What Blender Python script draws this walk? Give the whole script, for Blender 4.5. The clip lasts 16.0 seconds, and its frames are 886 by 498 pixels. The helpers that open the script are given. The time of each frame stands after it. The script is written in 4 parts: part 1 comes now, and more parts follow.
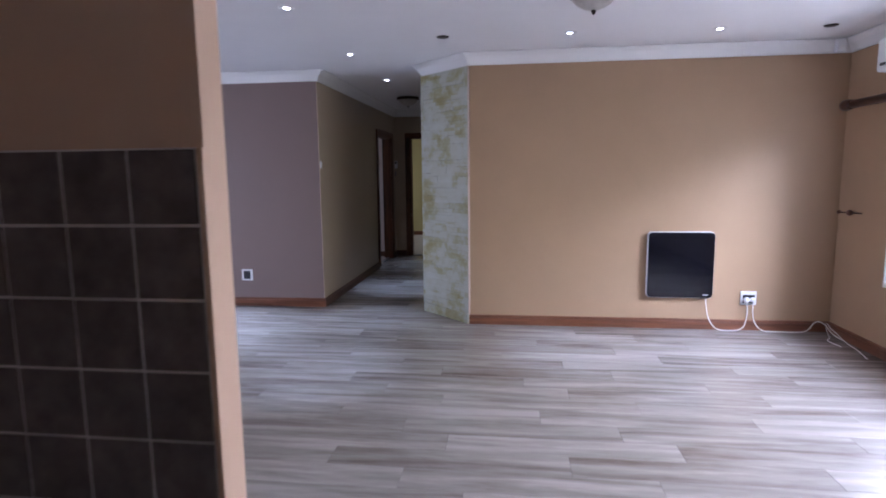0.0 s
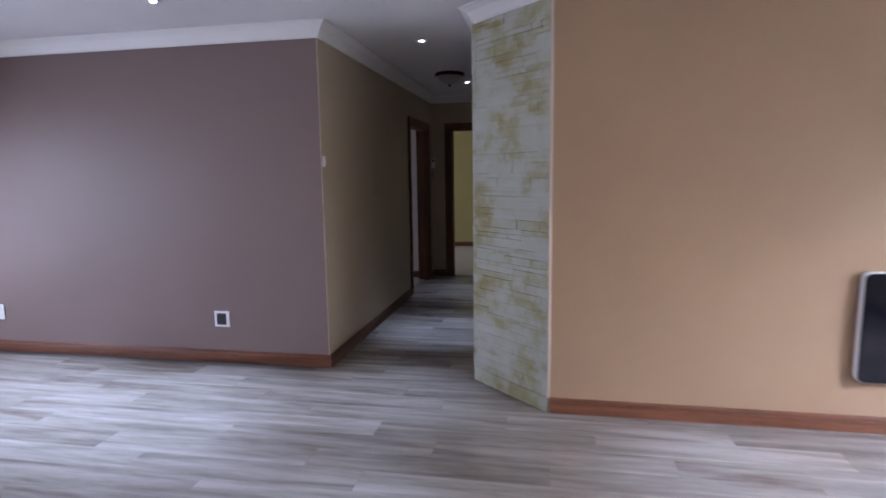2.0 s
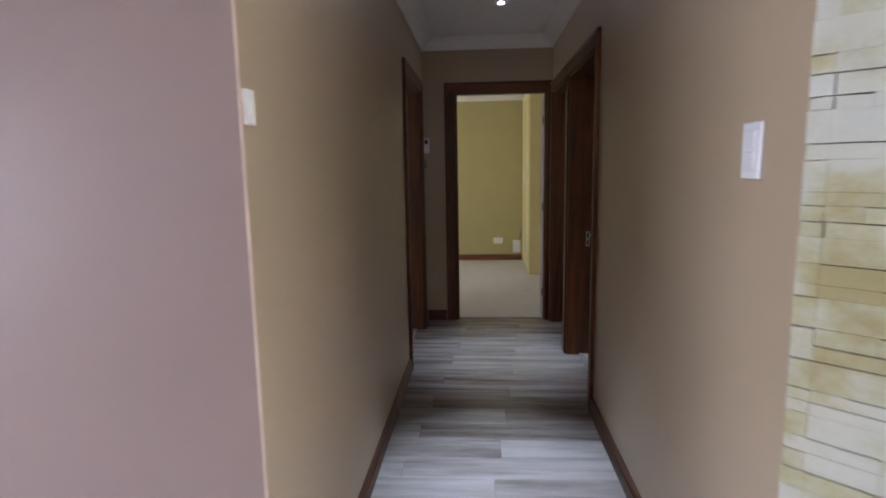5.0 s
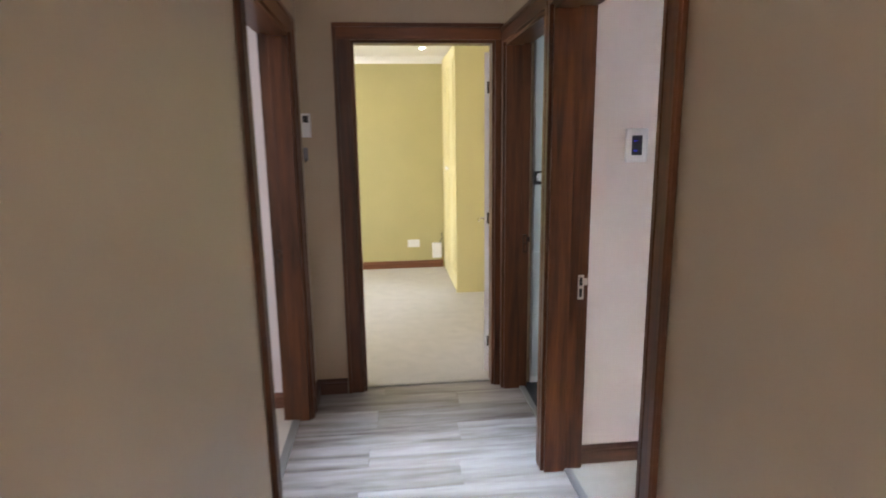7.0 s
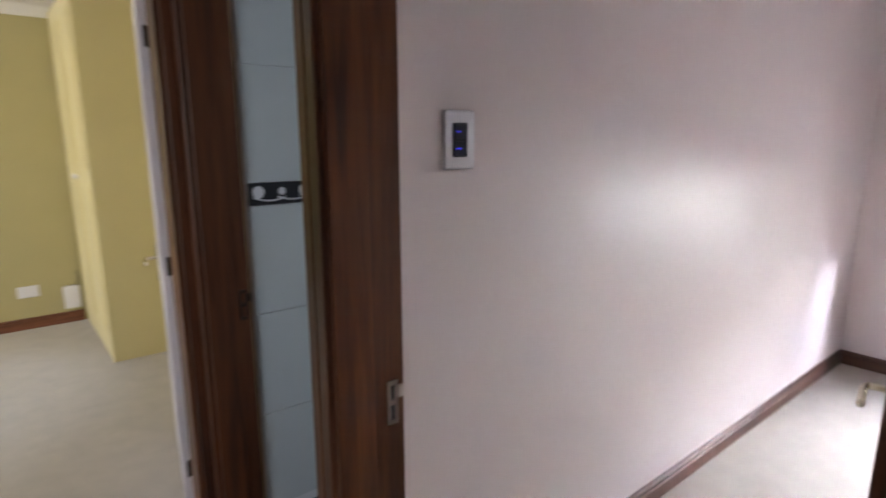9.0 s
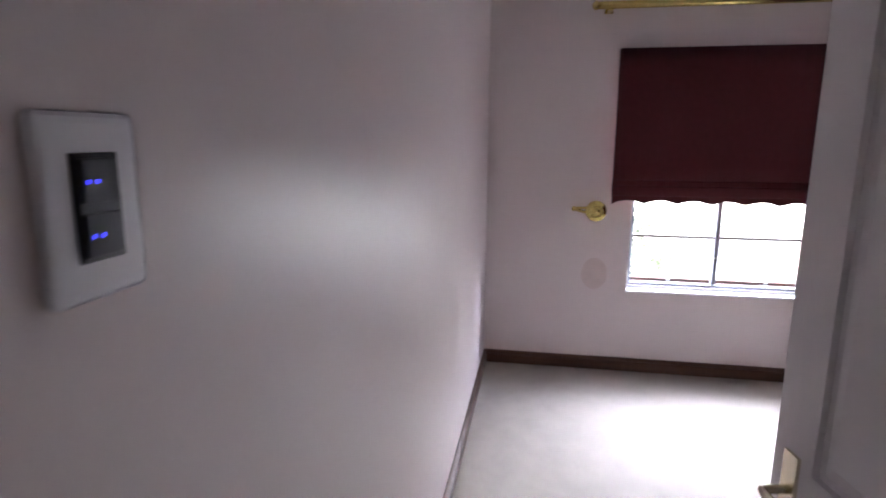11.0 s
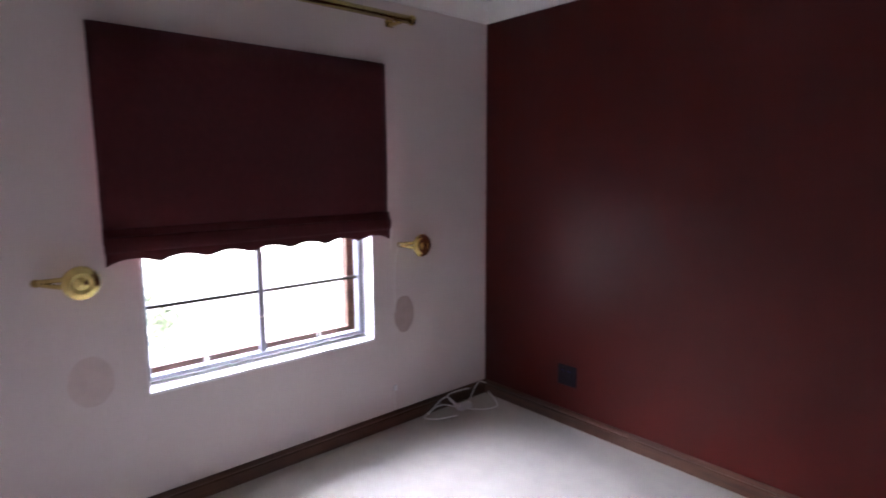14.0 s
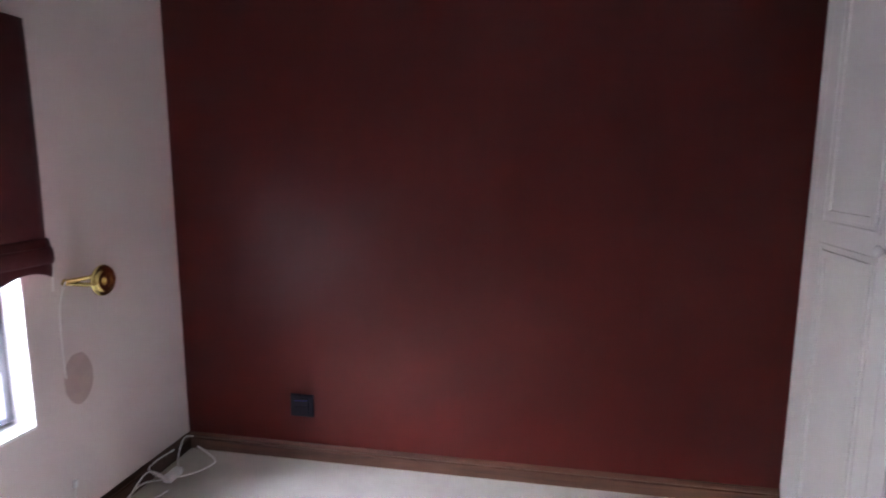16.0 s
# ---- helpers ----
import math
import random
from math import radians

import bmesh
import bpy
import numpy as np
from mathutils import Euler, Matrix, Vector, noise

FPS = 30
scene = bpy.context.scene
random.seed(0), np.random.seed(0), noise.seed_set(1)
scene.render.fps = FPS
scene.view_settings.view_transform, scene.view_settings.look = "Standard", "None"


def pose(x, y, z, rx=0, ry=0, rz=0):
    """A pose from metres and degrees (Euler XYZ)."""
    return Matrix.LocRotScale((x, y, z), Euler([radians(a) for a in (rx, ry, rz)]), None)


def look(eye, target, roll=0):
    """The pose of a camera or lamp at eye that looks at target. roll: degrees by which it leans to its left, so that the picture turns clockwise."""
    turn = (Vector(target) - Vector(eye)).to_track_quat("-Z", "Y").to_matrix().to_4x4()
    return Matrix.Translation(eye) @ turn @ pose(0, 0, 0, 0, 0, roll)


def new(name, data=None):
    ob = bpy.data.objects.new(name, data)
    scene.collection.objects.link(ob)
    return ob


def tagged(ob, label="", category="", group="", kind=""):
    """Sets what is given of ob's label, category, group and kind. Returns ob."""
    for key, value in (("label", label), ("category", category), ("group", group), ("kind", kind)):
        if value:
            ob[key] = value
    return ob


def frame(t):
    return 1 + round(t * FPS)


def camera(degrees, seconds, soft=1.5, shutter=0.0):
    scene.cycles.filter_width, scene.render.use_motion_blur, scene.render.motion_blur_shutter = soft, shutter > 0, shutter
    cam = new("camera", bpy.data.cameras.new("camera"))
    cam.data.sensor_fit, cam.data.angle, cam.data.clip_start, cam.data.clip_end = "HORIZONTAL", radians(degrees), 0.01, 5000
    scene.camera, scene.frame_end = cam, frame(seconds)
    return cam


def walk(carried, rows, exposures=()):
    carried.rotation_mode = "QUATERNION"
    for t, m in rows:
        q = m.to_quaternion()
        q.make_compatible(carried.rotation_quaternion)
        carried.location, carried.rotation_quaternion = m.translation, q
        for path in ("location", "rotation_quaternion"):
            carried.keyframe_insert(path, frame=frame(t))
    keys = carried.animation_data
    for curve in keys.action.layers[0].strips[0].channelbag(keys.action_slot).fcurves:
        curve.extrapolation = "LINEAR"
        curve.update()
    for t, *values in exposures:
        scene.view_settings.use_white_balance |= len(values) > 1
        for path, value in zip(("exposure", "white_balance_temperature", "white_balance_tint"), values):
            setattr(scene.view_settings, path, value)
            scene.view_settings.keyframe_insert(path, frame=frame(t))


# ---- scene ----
cam = camera(76.5, 16.0, soft=1.8, shutter=0.5)
PATH = [
    (0, (0.734, -0.118, 1.448), (0.491, 1.849, 1.18), -0.6),
    (0.5, (0.711, 0.372, 1.447), (0.477, 2.34, 1.179), -0.6),
    (1, (0.618, 0.878, 1.442), (0.376, 2.845, 1.174), -0.7),
    (1.5, (0.518, 1.379, 1.444), (0.236, 3.341, 1.177), -0.7),
    (2, (0.325, 1.847, 1.446), (-0.047, 3.794, 1.182), -0.8),
    (2.5, (0.085, 2.312, 1.424), (-0.325, 4.253, 1.166), -0.9),
    (3, (-0.196, 2.755, 1.411), (-0.608, 4.696, 1.162), -0.8),
    (3.5, (-0.418, 3.169, 1.398), (-0.792, 5.118, 1.152), -0.9),
    (6, (-0.872, 5.526, 1.459), (-0.889, 7.495, 1.109), -0.9),
    (6.5, (-0.863, 5.983, 1.491), (-0.829, 7.947, 1.114), -0.9),
    (7, (-0.855, 6.391, 1.519), (-0.66, 8.344, 1.133), -0.8),
    (7.5, (-0.837, 6.783, 1.53), (-0.48, 8.711, 1.137), -0.7),
    (8, (-0.85, 7.121, 1.51), (-0.25, 8.989, 1.119), -0.5),
    (8.5, (-0.78, 7.435, 1.478), (0.135, 9.171, 1.09), -0.2),
    (9, (-0.704, 7.664, 1.492), (0.532, 9.185, 1.093), -0.1),
    (9.5, (-0.646, 7.86, 1.501), (0.901, 9.056, 1.08), 0.4),
    (12, (0.289, 8.535, 1.543), (2.255, 8.345, 1.226), -0.2),
    (12.5, (0.502, 8.518, 1.518), (2.419, 8.023, 1.231), -0.1),
    (13, (0.672, 8.469, 1.518), (2.487, 7.677, 1.235), -0.2),
    (13.5, (0.815, 8.41, 1.494), (2.493, 7.357, 1.223), -0.3),
    (14, (0.986, 8.399, 1.506), (2.469, 7.085, 1.23), -0.3),
    (14.5, (1.144, 8.385, 1.525), (2.384, 6.841, 1.241), -0.1),
    (15, (1.297, 8.369, 1.546), (2.256, 6.639, 1.251), -0.0),
    (15.5, (1.454, 8.341, 1.565), (2.121, 6.481, 1.252), 0.1),
    (16, (1.655, 8.365, 1.566), (2.012, 6.42, 1.265), 0.2),
]
walk(cam, [(t, look(eye, target, roll)) for t, eye, target, roll in PATH],
     exposures=[(0.0, -0.48, 5550, 23), (0.5, -0.62, 5570, 23), (1.0, -0.7, 5600, 23), (1.5, -0.62, 5680, 23), (2.5, -0.38, 5880, 22), (3.5, -0.1, 6050, 19),
                (6.0, 1.58, 6250, 19), (6.5, 2.05, 6250, 17), (7.0, 2.2, 6250, 16), (7.5, 2.25, 6250, 16), (8.0, 2.05, 6300, 17), (8.5, 1.75, 6300, 19), (9.0, 1.5, 6200, 20),
                (9.7, 1.3, 6100, 21), (12.0, 0.27, 5900, 25), (13.0, 0.15, 5900, 25), (14.0, 0.34, 5900, 25), (15.0, 0.38, 5900, 25), (16.0, 0.88, 5900, 21)])

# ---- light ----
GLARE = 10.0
world = bpy.data.worlds.new("sky")
scene.world = world
world.use_nodes = True
wn = world.node_tree.nodes
sky = wn.new("ShaderNodeTexSky")
sky.sky_type = "NISHITA"
sky.sun_disc = False
sky.sun_elevation = radians(48)
sky.sun_rotation = radians(200)
world.node_tree.links.new(sky.outputs[0], wn["Background"].inputs[0])
wn["Background"].inputs[1].default_value = 0.12

sun = new("sun", bpy.data.lights.new("sun", "SUN"))
sun.data.energy = 1.2
sun.data.angle = radians(12)
sun.data.color = (1.0, 0.96, 0.9)
sun.matrix_world = look((0, 0, 30), (4.5, -11, 0))


def area_light(name, eye, target, w, h, watts, color=(0.86, 0.93, 1.0)):
    """Area lamp for a room's daylight, mostly at or outside a window opening."""
    ob = new(name, bpy.data.lights.new(name, "AREA"))
    ob.data.shape = "RECTANGLE"
    ob.data.size, ob.data.size_y = w, h
    ob.data.energy = watts
    ob.data.color = color
    ob.matrix_world = look(eye, target)
    return ob


COOL = (0.80, 0.87, 1.0)
area_light("skylight_living_east", (6.3, 2.9, 3.1), (2.4, 2.9, 0.3), 5.0, 2.6, 200, COOL)
area_light("skylight_living_south_east", (5.9, 1.6, 3.65), (2.8, 5.1, 0.9), 1.6, 1.6, 880, COOL)
area_light("skylight_living_west", (-5.03, 3.6, 1.15), (-3.2, 3.6, -0.1), 3.2, 1.7, 122, COOL)
area_light("skylight_bedroom", (6.0, 7.2, 3.05), (3.05, 7.2, 0.5), 4.6, 2.4, 1620, (0.86, 0.90, 1.0))
area_light("skylight_green_room", (-3.3, 11.4, 1.4), (0, 11.4, 0.7), 1.8, 1.4, 19, (1.0, 0.97, 0.88))
# Added light; the west room's window is unseen and only assumed.
area_light("assumed_skylight_west_room", (-4.4, 6.6, 1.4), (0, 7.2, 1.2), 1.1, 1.3, 15)
# Added fill lamp; the washroom wall behind it has no window.
area_light("fill_light_washroom", (2.1, 9.2, 1.6), (0, 9.2, 1.4), 0.6, 0.6, 2.6)


def spot_beam(x, y, z, watts, beam, tilt, lean=0):
    """The beam of a recessed ceiling spotlight."""
    ob = new("spotlight_beam", bpy.data.lights.new("spotlight_beam", "SPOT"))
    ob.data.energy = watts
    ob.data.color = (0.62, 0.79, 1.0)
    ob.data.spot_size = radians(beam)
    ob.data.spot_blend = 1.0
    ob.data.shadow_soft_size = 0.02
    ob.matrix_world = pose(x, y, z, tilt, lean)


# x, y, watts, beam in degrees, tilt in degrees
LIT_SPOTS = ((-3.42, 5.12, 760, 54, -8), (-2.07, 5.06, 760, 52, -8), (-0.725, 3.55, 340, 40, 6), (-0.722, 5.0, 300, 36, 4), (-0.71, 6.46, 280, 36, 10),
             (1.175, 4.52, 300, 34, -2), (2.30, 4.58, 300, 34, -2), (-0.655, 8.62, 125, 42, 0), (-0.45, 12.35, 26, 46, -17))
for x, y, watts, beam, tilt in LIT_SPOTS:
    spot_beam(x, y, 2.40 if y > 10 else 2.50, watts, beam, tilt, 11 if y > 10 else 0)


# ---- materials ----
def mat(name, color, rough=0.5, metal=0.0, spec=0.5, bump=0.0, bump_scale=200.0, mottle=0.0, mottle_scale=3.0,
        coat=0.0, sheen=0.0):
    """Principled surface with fine relief and a slow mottle of its colour."""
    m = bpy.data.materials.new(name)
    m.use_nodes = True
    n, l = m.node_tree.nodes, m.node_tree.links
    b = n["Principled BSDF"]
    b.inputs["Base Color"].default_value = (*color, 1)
    b.inputs["Roughness"].default_value = rough
    b.inputs["Metallic"].default_value = metal
    b.inputs["Specular IOR Level"].default_value = spec
    b.inputs["Coat Weight"].default_value = coat
    b.inputs["Sheen Weight"].default_value = sheen
    geo = n.new("ShaderNodeNewGeometry")
    if mottle:
        a = n.new("ShaderNodeTexNoise")
        a.inputs["Scale"].default_value = mottle_scale
        a.inputs["Detail"].default_value = 3
        l.new(geo.outputs["Position"], a.inputs["Vector"])
        ramp = n.new("ShaderNodeMapRange")
        ramp.inputs["From Min"].default_value, ramp.inputs["From Max"].default_value = 0.3, 0.7
        ramp.inputs["To Min"].default_value, ramp.inputs["To Max"].default_value = 1 - mottle, 1 + mottle
        l.new(a.outputs["Fac"], ramp.inputs["Value"])
        mul = n.new("ShaderNodeVectorMath")
        mul.operation = "SCALE"
        mul.inputs[0].default_value = color
        l.new(ramp.outputs["Result"], mul.inputs["Scale"])
        l.new(mul.outputs["Vector"], b.inputs["Base Color"])
        rr = n.new("ShaderNodeMapRange")
        rr.inputs["From Min"].default_value, rr.inputs["From Max"].default_value = 0.3, 0.7
        rr.inputs["To Min"].default_value, rr.inputs["To Max"].default_value = rough * 0.97, min(1, rough * 1.04)
        l.new(a.outputs["Fac"], rr.inputs["Value"])
        if metal or rough < 0.2:
            l.new(rr.outputs["Result"], b.inputs["Roughness"])
    if bump:
        c = n.new("ShaderNodeTexNoise")
        c.inputs["Scale"].default_value = bump_scale
        c.inputs["Detail"].default_value = 4
        l.new(geo.outputs["Position"], c.inputs["Vector"])
        bp = n.new("ShaderNodeBump")
        bp.inputs["Strength"].default_value = bump
        bp.inputs["Distance"].default_value = 0.002
        l.new(c.outputs["Fac"], bp.inputs["Height"])
        l.new(bp.outputs["Normal"], b.inputs["Normal"])
    return m


def wood(name, dark, light, axis, rough=0.4, scale=18.0, stretch=14.0, random_tone=0.0, coat=0.0, bump=0.15, spec=0.5):
    """Wood with its grain along the axis 0, 1 or 2 of the world."""
    m = bpy.data.materials.new(name)
    m.use_nodes = True
    n, l = m.node_tree.nodes, m.node_tree.links
    b = n["Principled BSDF"]
    b.inputs["Roughness"].default_value = rough
    b.inputs["Coat Weight"].default_value = coat
    b.inputs["Specular IOR Level"].default_value = spec
    geo = n.new("ShaderNodeNewGeometry")
    info = n.new("ShaderNodeObjectInfo")
    shift = n.new("ShaderNodeVectorMath")
    shift.operation = "MULTIPLY_ADD"
    l.new(info.outputs["Random"], shift.inputs[0])
    shift.inputs[1].default_value = (13.0, 7.0, 29.0)
    l.new(geo.outputs["Position"], shift.inputs[2])
    mp = n.new("ShaderNodeMapping")
    sc = [scale] * 3
    sc[axis] = scale / stretch
    mp.inputs["Scale"].default_value = sc
    l.new(shift.outputs["Vector"], mp.inputs["Vector"])
    big = n.new("ShaderNodeTexNoise")
    big.inputs["Scale"].default_value = 1.0
    big.inputs["Detail"].default_value = 5
    big.inputs["Distortion"].default_value = 0.6
    l.new(mp.outputs["Vector"], big.inputs["Vector"])
    fine = n.new("ShaderNodeTexNoise")
    fine.inputs["Scale"].default_value = 7.0
    fine.inputs["Detail"].default_value = 4
    l.new(mp.outputs["Vector"], fine.inputs["Vector"])
    mixf = n.new("ShaderNodeMath")
    mixf.operation = "MULTIPLY_ADD"
    l.new(fine.outputs["Fac"], mixf.inputs[0])
    mixf.inputs[1].default_value = 0.35
    l.new(big.outputs["Fac"], mixf.inputs[2])
    tone = n.new("ShaderNodeMath")
    tone.operation = "MULTIPLY_ADD"
    l.new(info.outputs["Random"], tone.inputs[0])
    tone.inputs[1].default_value = random_tone
    l.new(mixf.outputs[0], tone.inputs[2])
    ramp = n.new("ShaderNodeValToRGB")
    ramp.color_ramp.elements[0].position = 0.42 + random_tone * 0.3
    ramp.color_ramp.elements[1].position = 0.92 + random_tone * 0.6
    ramp.color_ramp.elements[0].color = (*dark, 1)
    ramp.color_ramp.elements[1].color = (*light, 1)
    l.new(tone.outputs[0], ramp.inputs["Fac"])
    l.new(ramp.outputs["Color"], b.inputs["Base Color"])
    bp = n.new("ShaderNodeBump")
    bp.inputs["Strength"].default_value = bump
    bp.inputs["Distance"].default_value = 0.001
    l.new(fine.outputs["Fac"], bp.inputs["Height"])
    l.new(bp.outputs["Normal"], b.inputs["Normal"])
    return m


def glow(name, color, strength):
    m = bpy.data.materials.new(name)
    m.use_nodes = True
    b = m.node_tree.nodes["Principled BSDF"]
    b.inputs["Base Color"].default_value = (*color, 1)
    b.inputs["Emission Color"].default_value = (*color, 1)
    b.inputs["Emission Strength"].default_value = strength
    return m


def glass(name, color=(0.95, 0.97, 0.96), rough=0.0):
    m = bpy.data.materials.new(name)
    m.use_nodes = True
    b = m.node_tree.nodes["Principled BSDF"]
    b.inputs["Base Color"].default_value = (*color, 1)
    b.inputs["Roughness"].default_value = rough
    b.inputs["Transmission Weight"].default_value = 1.0
    b.inputs["IOR"].default_value = 1.1
    return m


def stone_mat(name):
    m = mat(name, (0.5, 0.5, 0.45), rough=0.85, bump=0.9, bump_scale=45)
    n, l = m.node_tree.nodes, m.node_tree.links
    b = n["Principled BSDF"]
    geo = n.new("ShaderNodeNewGeometry")
    info = n.new("ShaderNodeObjectInfo")
    a = n.new("ShaderNodeTexNoise")
    a.inputs["Scale"].default_value = 3.6
    a.inputs["Detail"].default_value = 8
    a.inputs["Roughness"].default_value = 0.66
    mp = n.new("ShaderNodeMapping")
    mp.inputs["Scale"].default_value = (1.0, 1.0, 1.25)
    l.new(geo.outputs["Position"], mp.inputs["Vector"])
    l.new(mp.outputs["Vector"], a.inputs["Vector"])
    add = n.new("ShaderNodeMath")
    add.operation = "MULTIPLY_ADD"
    l.new(info.outputs["Random"], add.inputs[0])
    add.inputs[1].default_value = 0.12
    l.new(a.outputs["Fac"], add.inputs[2])
    ramp = n.new("ShaderNodeValToRGB")
    e = ramp.color_ramp.elements
    e[0].position, e[0].color = 0.40, (0.33, 0.285, 0.135, 1)
    e[1].position, e[1].color = 0.76, (0.52, 0.535, 0.475, 1)
    k = ramp.color_ramp.elements.new(0.50)
    k.color = (0.40, 0.38, 0.24, 1)
    k = ramp.color_ramp.elements.new(0.59)
    k.color = (0.47, 0.475, 0.39, 1)
    l.new(add.outputs[0], ramp.inputs["Fac"])
    l.new(ramp.outputs["Color"], b.inputs["Base Color"])
    return m


M_TV = mat("paint_tan", (0.38, 0.25, 0.150), 0.5, mottle=0.03, bump=0.12, bump_scale=160, spec=0.35)
M_BROWN = mat("paint_mauve_brown", (0.215, 0.155, 0.139), 0.46, mottle=0.015, bump=0.12, bump_scale=160, spec=0.4)
M_HALL = mat("paint_hall_tan", (0.42, 0.328, 0.225), 0.42, mottle=0.015, bump=0.12, bump_scale=160, spec=0.4)
M_PINK = mat("paint_pale_mauve", (0.66, 0.585, 0.565), 0.38, mottle=0.012, bump=0.10, bump_scale=150, spec=0.42)
M_RED = mat("paint_maroon", (0.064, 0.0082, 0.0062), 0.40, mottle=0.08, bump=0.10, bump_scale=150, spec=0.2)
M_GREEN = mat("paint_olive_green", (0.45, 0.40, 0.19), 0.5, mottle=0.03, bump=0.1, bump_scale=160)
M_CREAM = mat("paint_cream_yellow", (0.74, 0.66, 0.36), 0.42, mottle=0.02, bump=0.05)
M_WHITE = mat("ceiling_white", (0.80, 0.79, 0.80), 0.85, mottle=0.015, bump=0.10, bump_scale=120)
M_TRIM = mat("trim_white", (0.82, 0.81, 0.80), 0.45, mottle=0.015, bump=0.03)
M_DOORW = mat("door_white", (0.78, 0.75, 0.74), 0.38, mottle=0.02, bump=0.05, bump_scale=90)
M_PARTITION = mat("paint_partition", (0.56, 0.375, 0.26), 0.45, mottle=0.03, bump=0.12, bump_scale=160)
M_BEAD = mat("plaster_bead", (0.60, 0.48, 0.40), 0.6, mottle=0.05, bump=0.5, bump_scale=60)
M_BEAD_DARK = mat("worn_corner_paint", (0.46, 0.35, 0.27), 0.6, mottle=0.12, mottle_scale=8, bump=0.5, bump_scale=60)
FR_D, FR_L = (0.028, 0.010, 0.004), (0.14, 0.046, 0.015)
M_FRAME = wood("frame_wood_upright", FR_D, FR_L, 2, rough=0.36, scale=22, stretch=16, random_tone=0.15, spec=0.35)
M_FRAME_X = wood("frame_wood_along_x", FR_D, FR_L, 0, rough=0.36, scale=22, stretch=16, random_tone=0.15, spec=0.35)
M_FRAME_Y = wood("frame_wood_along_y", FR_D, FR_L, 1, rough=0.36, scale=22, stretch=16, random_tone=0.15, spec=0.35)
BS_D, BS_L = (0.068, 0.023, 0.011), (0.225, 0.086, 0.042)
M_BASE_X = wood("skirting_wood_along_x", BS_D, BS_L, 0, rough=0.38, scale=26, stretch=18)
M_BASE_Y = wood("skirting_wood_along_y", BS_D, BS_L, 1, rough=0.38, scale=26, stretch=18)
# Darker copy of the skirting wood; the bedroom's shade is put into its colour.
M_BASE_SHADE_X = wood("dark_shaded_skirting_along_x", (0.034, 0.013, 0.007), (0.12, 0.050, 0.026), 0, rough=0.5, scale=26, stretch=18)
M_BASE_SHADE_Y = wood("dark_shaded_skirting_along_y", (0.034, 0.013, 0.007), (0.12, 0.050, 0.026), 1, rough=0.5, scale=26, stretch=18)
M_LAM = wood("laminate_grey_oak", (0.108, 0.084, 0.064), (0.345, 0.312, 0.285), 0, rough=0.25, scale=12.5, stretch=12, random_tone=0.20, bump=0.10, spec=0.5)
M_GAP = mat("floor_joint", (0.10, 0.085, 0.075), 0.8)
M_CARPET = mat("carpet_beige", (0.41, 0.375, 0.312), 0.95, mottle=0.06, mottle_scale=9, bump=1.0, bump_scale=420, sheen=0.3, spec=0.1)
M_STONE = stone_mat("ledge_stone")
# Dark stone backing: the shadow in open joints is put into its colour.
M_JOINT_SHADE = mat("stone_shadow_joint", (0.11, 0.10, 0.075), 0.95, bump=0.5, bump_scale=60)
M_DTILE = mat("dark_slate_tile", (0.105, 0.084, 0.083), 0.34, mottle=0.35, mottle_scale=14, bump=0.5, bump_scale=35)
M_GROUT = mat("grout_grey", (0.62, 0.57, 0.555), 0.9, mottle=0.1, bump=0.3)
M_BTILE = mat("pale_blue_tile", (0.58, 0.63, 0.625), 0.2, mottle=0.02)
M_BGROUT = mat("pale_grout", (0.72, 0.75, 0.75), 0.8)
M_FTILE = mat("black_floor_tile", (0.02, 0.02, 0.022), 0.35, mottle=0.2, mottle_scale=12, bump=0.2, bump_scale=50)
M_CTILE = mat("cream_floor_tile", (0.62, 0.56, 0.48), 0.35, mottle=0.05, mottle_scale=6)
M_BLACKG = mat("black_glass", (0.006, 0.006, 0.009), 0.07, spec=0.6)
M_BLACK = mat("black_plastic", (0.012, 0.012, 0.016), 0.35)
M_SOCKET = mat("matt_black_plastic", (0.007, 0.008, 0.014), 0.5, spec=0.15)
M_PLASTIC = mat("white_plastic", (0.78, 0.78, 0.79), 0.35)
M_CABLE = mat("white_cable", (0.74, 0.72, 0.70), 0.5)
M_SILVER = mat("silver_plastic", (0.72, 0.72, 0.74), 0.35)
M_PALE_BRASS = mat("pale_worn_brass", (0.74, 0.68, 0.50), 0.25, metal=1.0, mottle=0.08, mottle_scale=20)
M_BRASS = mat("polished_brass", (0.66, 0.53, 0.19), 0.17, metal=1.0, mottle=0.1, mottle_scale=20)
M_STEEL = mat("brushed_steel", (0.55, 0.52, 0.47), 0.3, metal=1.0)
M_BLIND = mat("maroon_fabric", (0.064, 0.011, 0.013), 0.9, mottle=0.08, mottle_scale=30, bump=0.7, bump_scale=700, sheen=0.08, spec=0.15)
M_ALU = mat("grey_painted_metal", (0.19, 0.19, 0.215), 0.4)
M_WWOOD = wood("window_wood", (0.055, 0.020, 0.011), (0.17, 0.070, 0.036), 1, rough=0.45)
M_ROD = wood("dark_rod_wood", (0.02, 0.007, 0.005), (0.07, 0.025, 0.015), 1, rough=0.3)
M_BRONZE = mat("dark_bronze", (0.045, 0.03, 0.022), 0.4, metal=0.7)
M_FROST = mat("frosted_bowl_glass", (0.50, 0.47, 0.43), 0.3, mottle=0.12, mottle_scale=25)
M_BULB = glow("lit_bulb", (0.93, 0.96, 1.0), 60.0)
M_LED = glow("blue_led", (0.06, 0.06, 1.0), 1.4)
M_LED_DIM = glow("dim_blue_led", (0.06, 0.06, 0.6), 0.25)
M_GLASS = glass("window_glass")
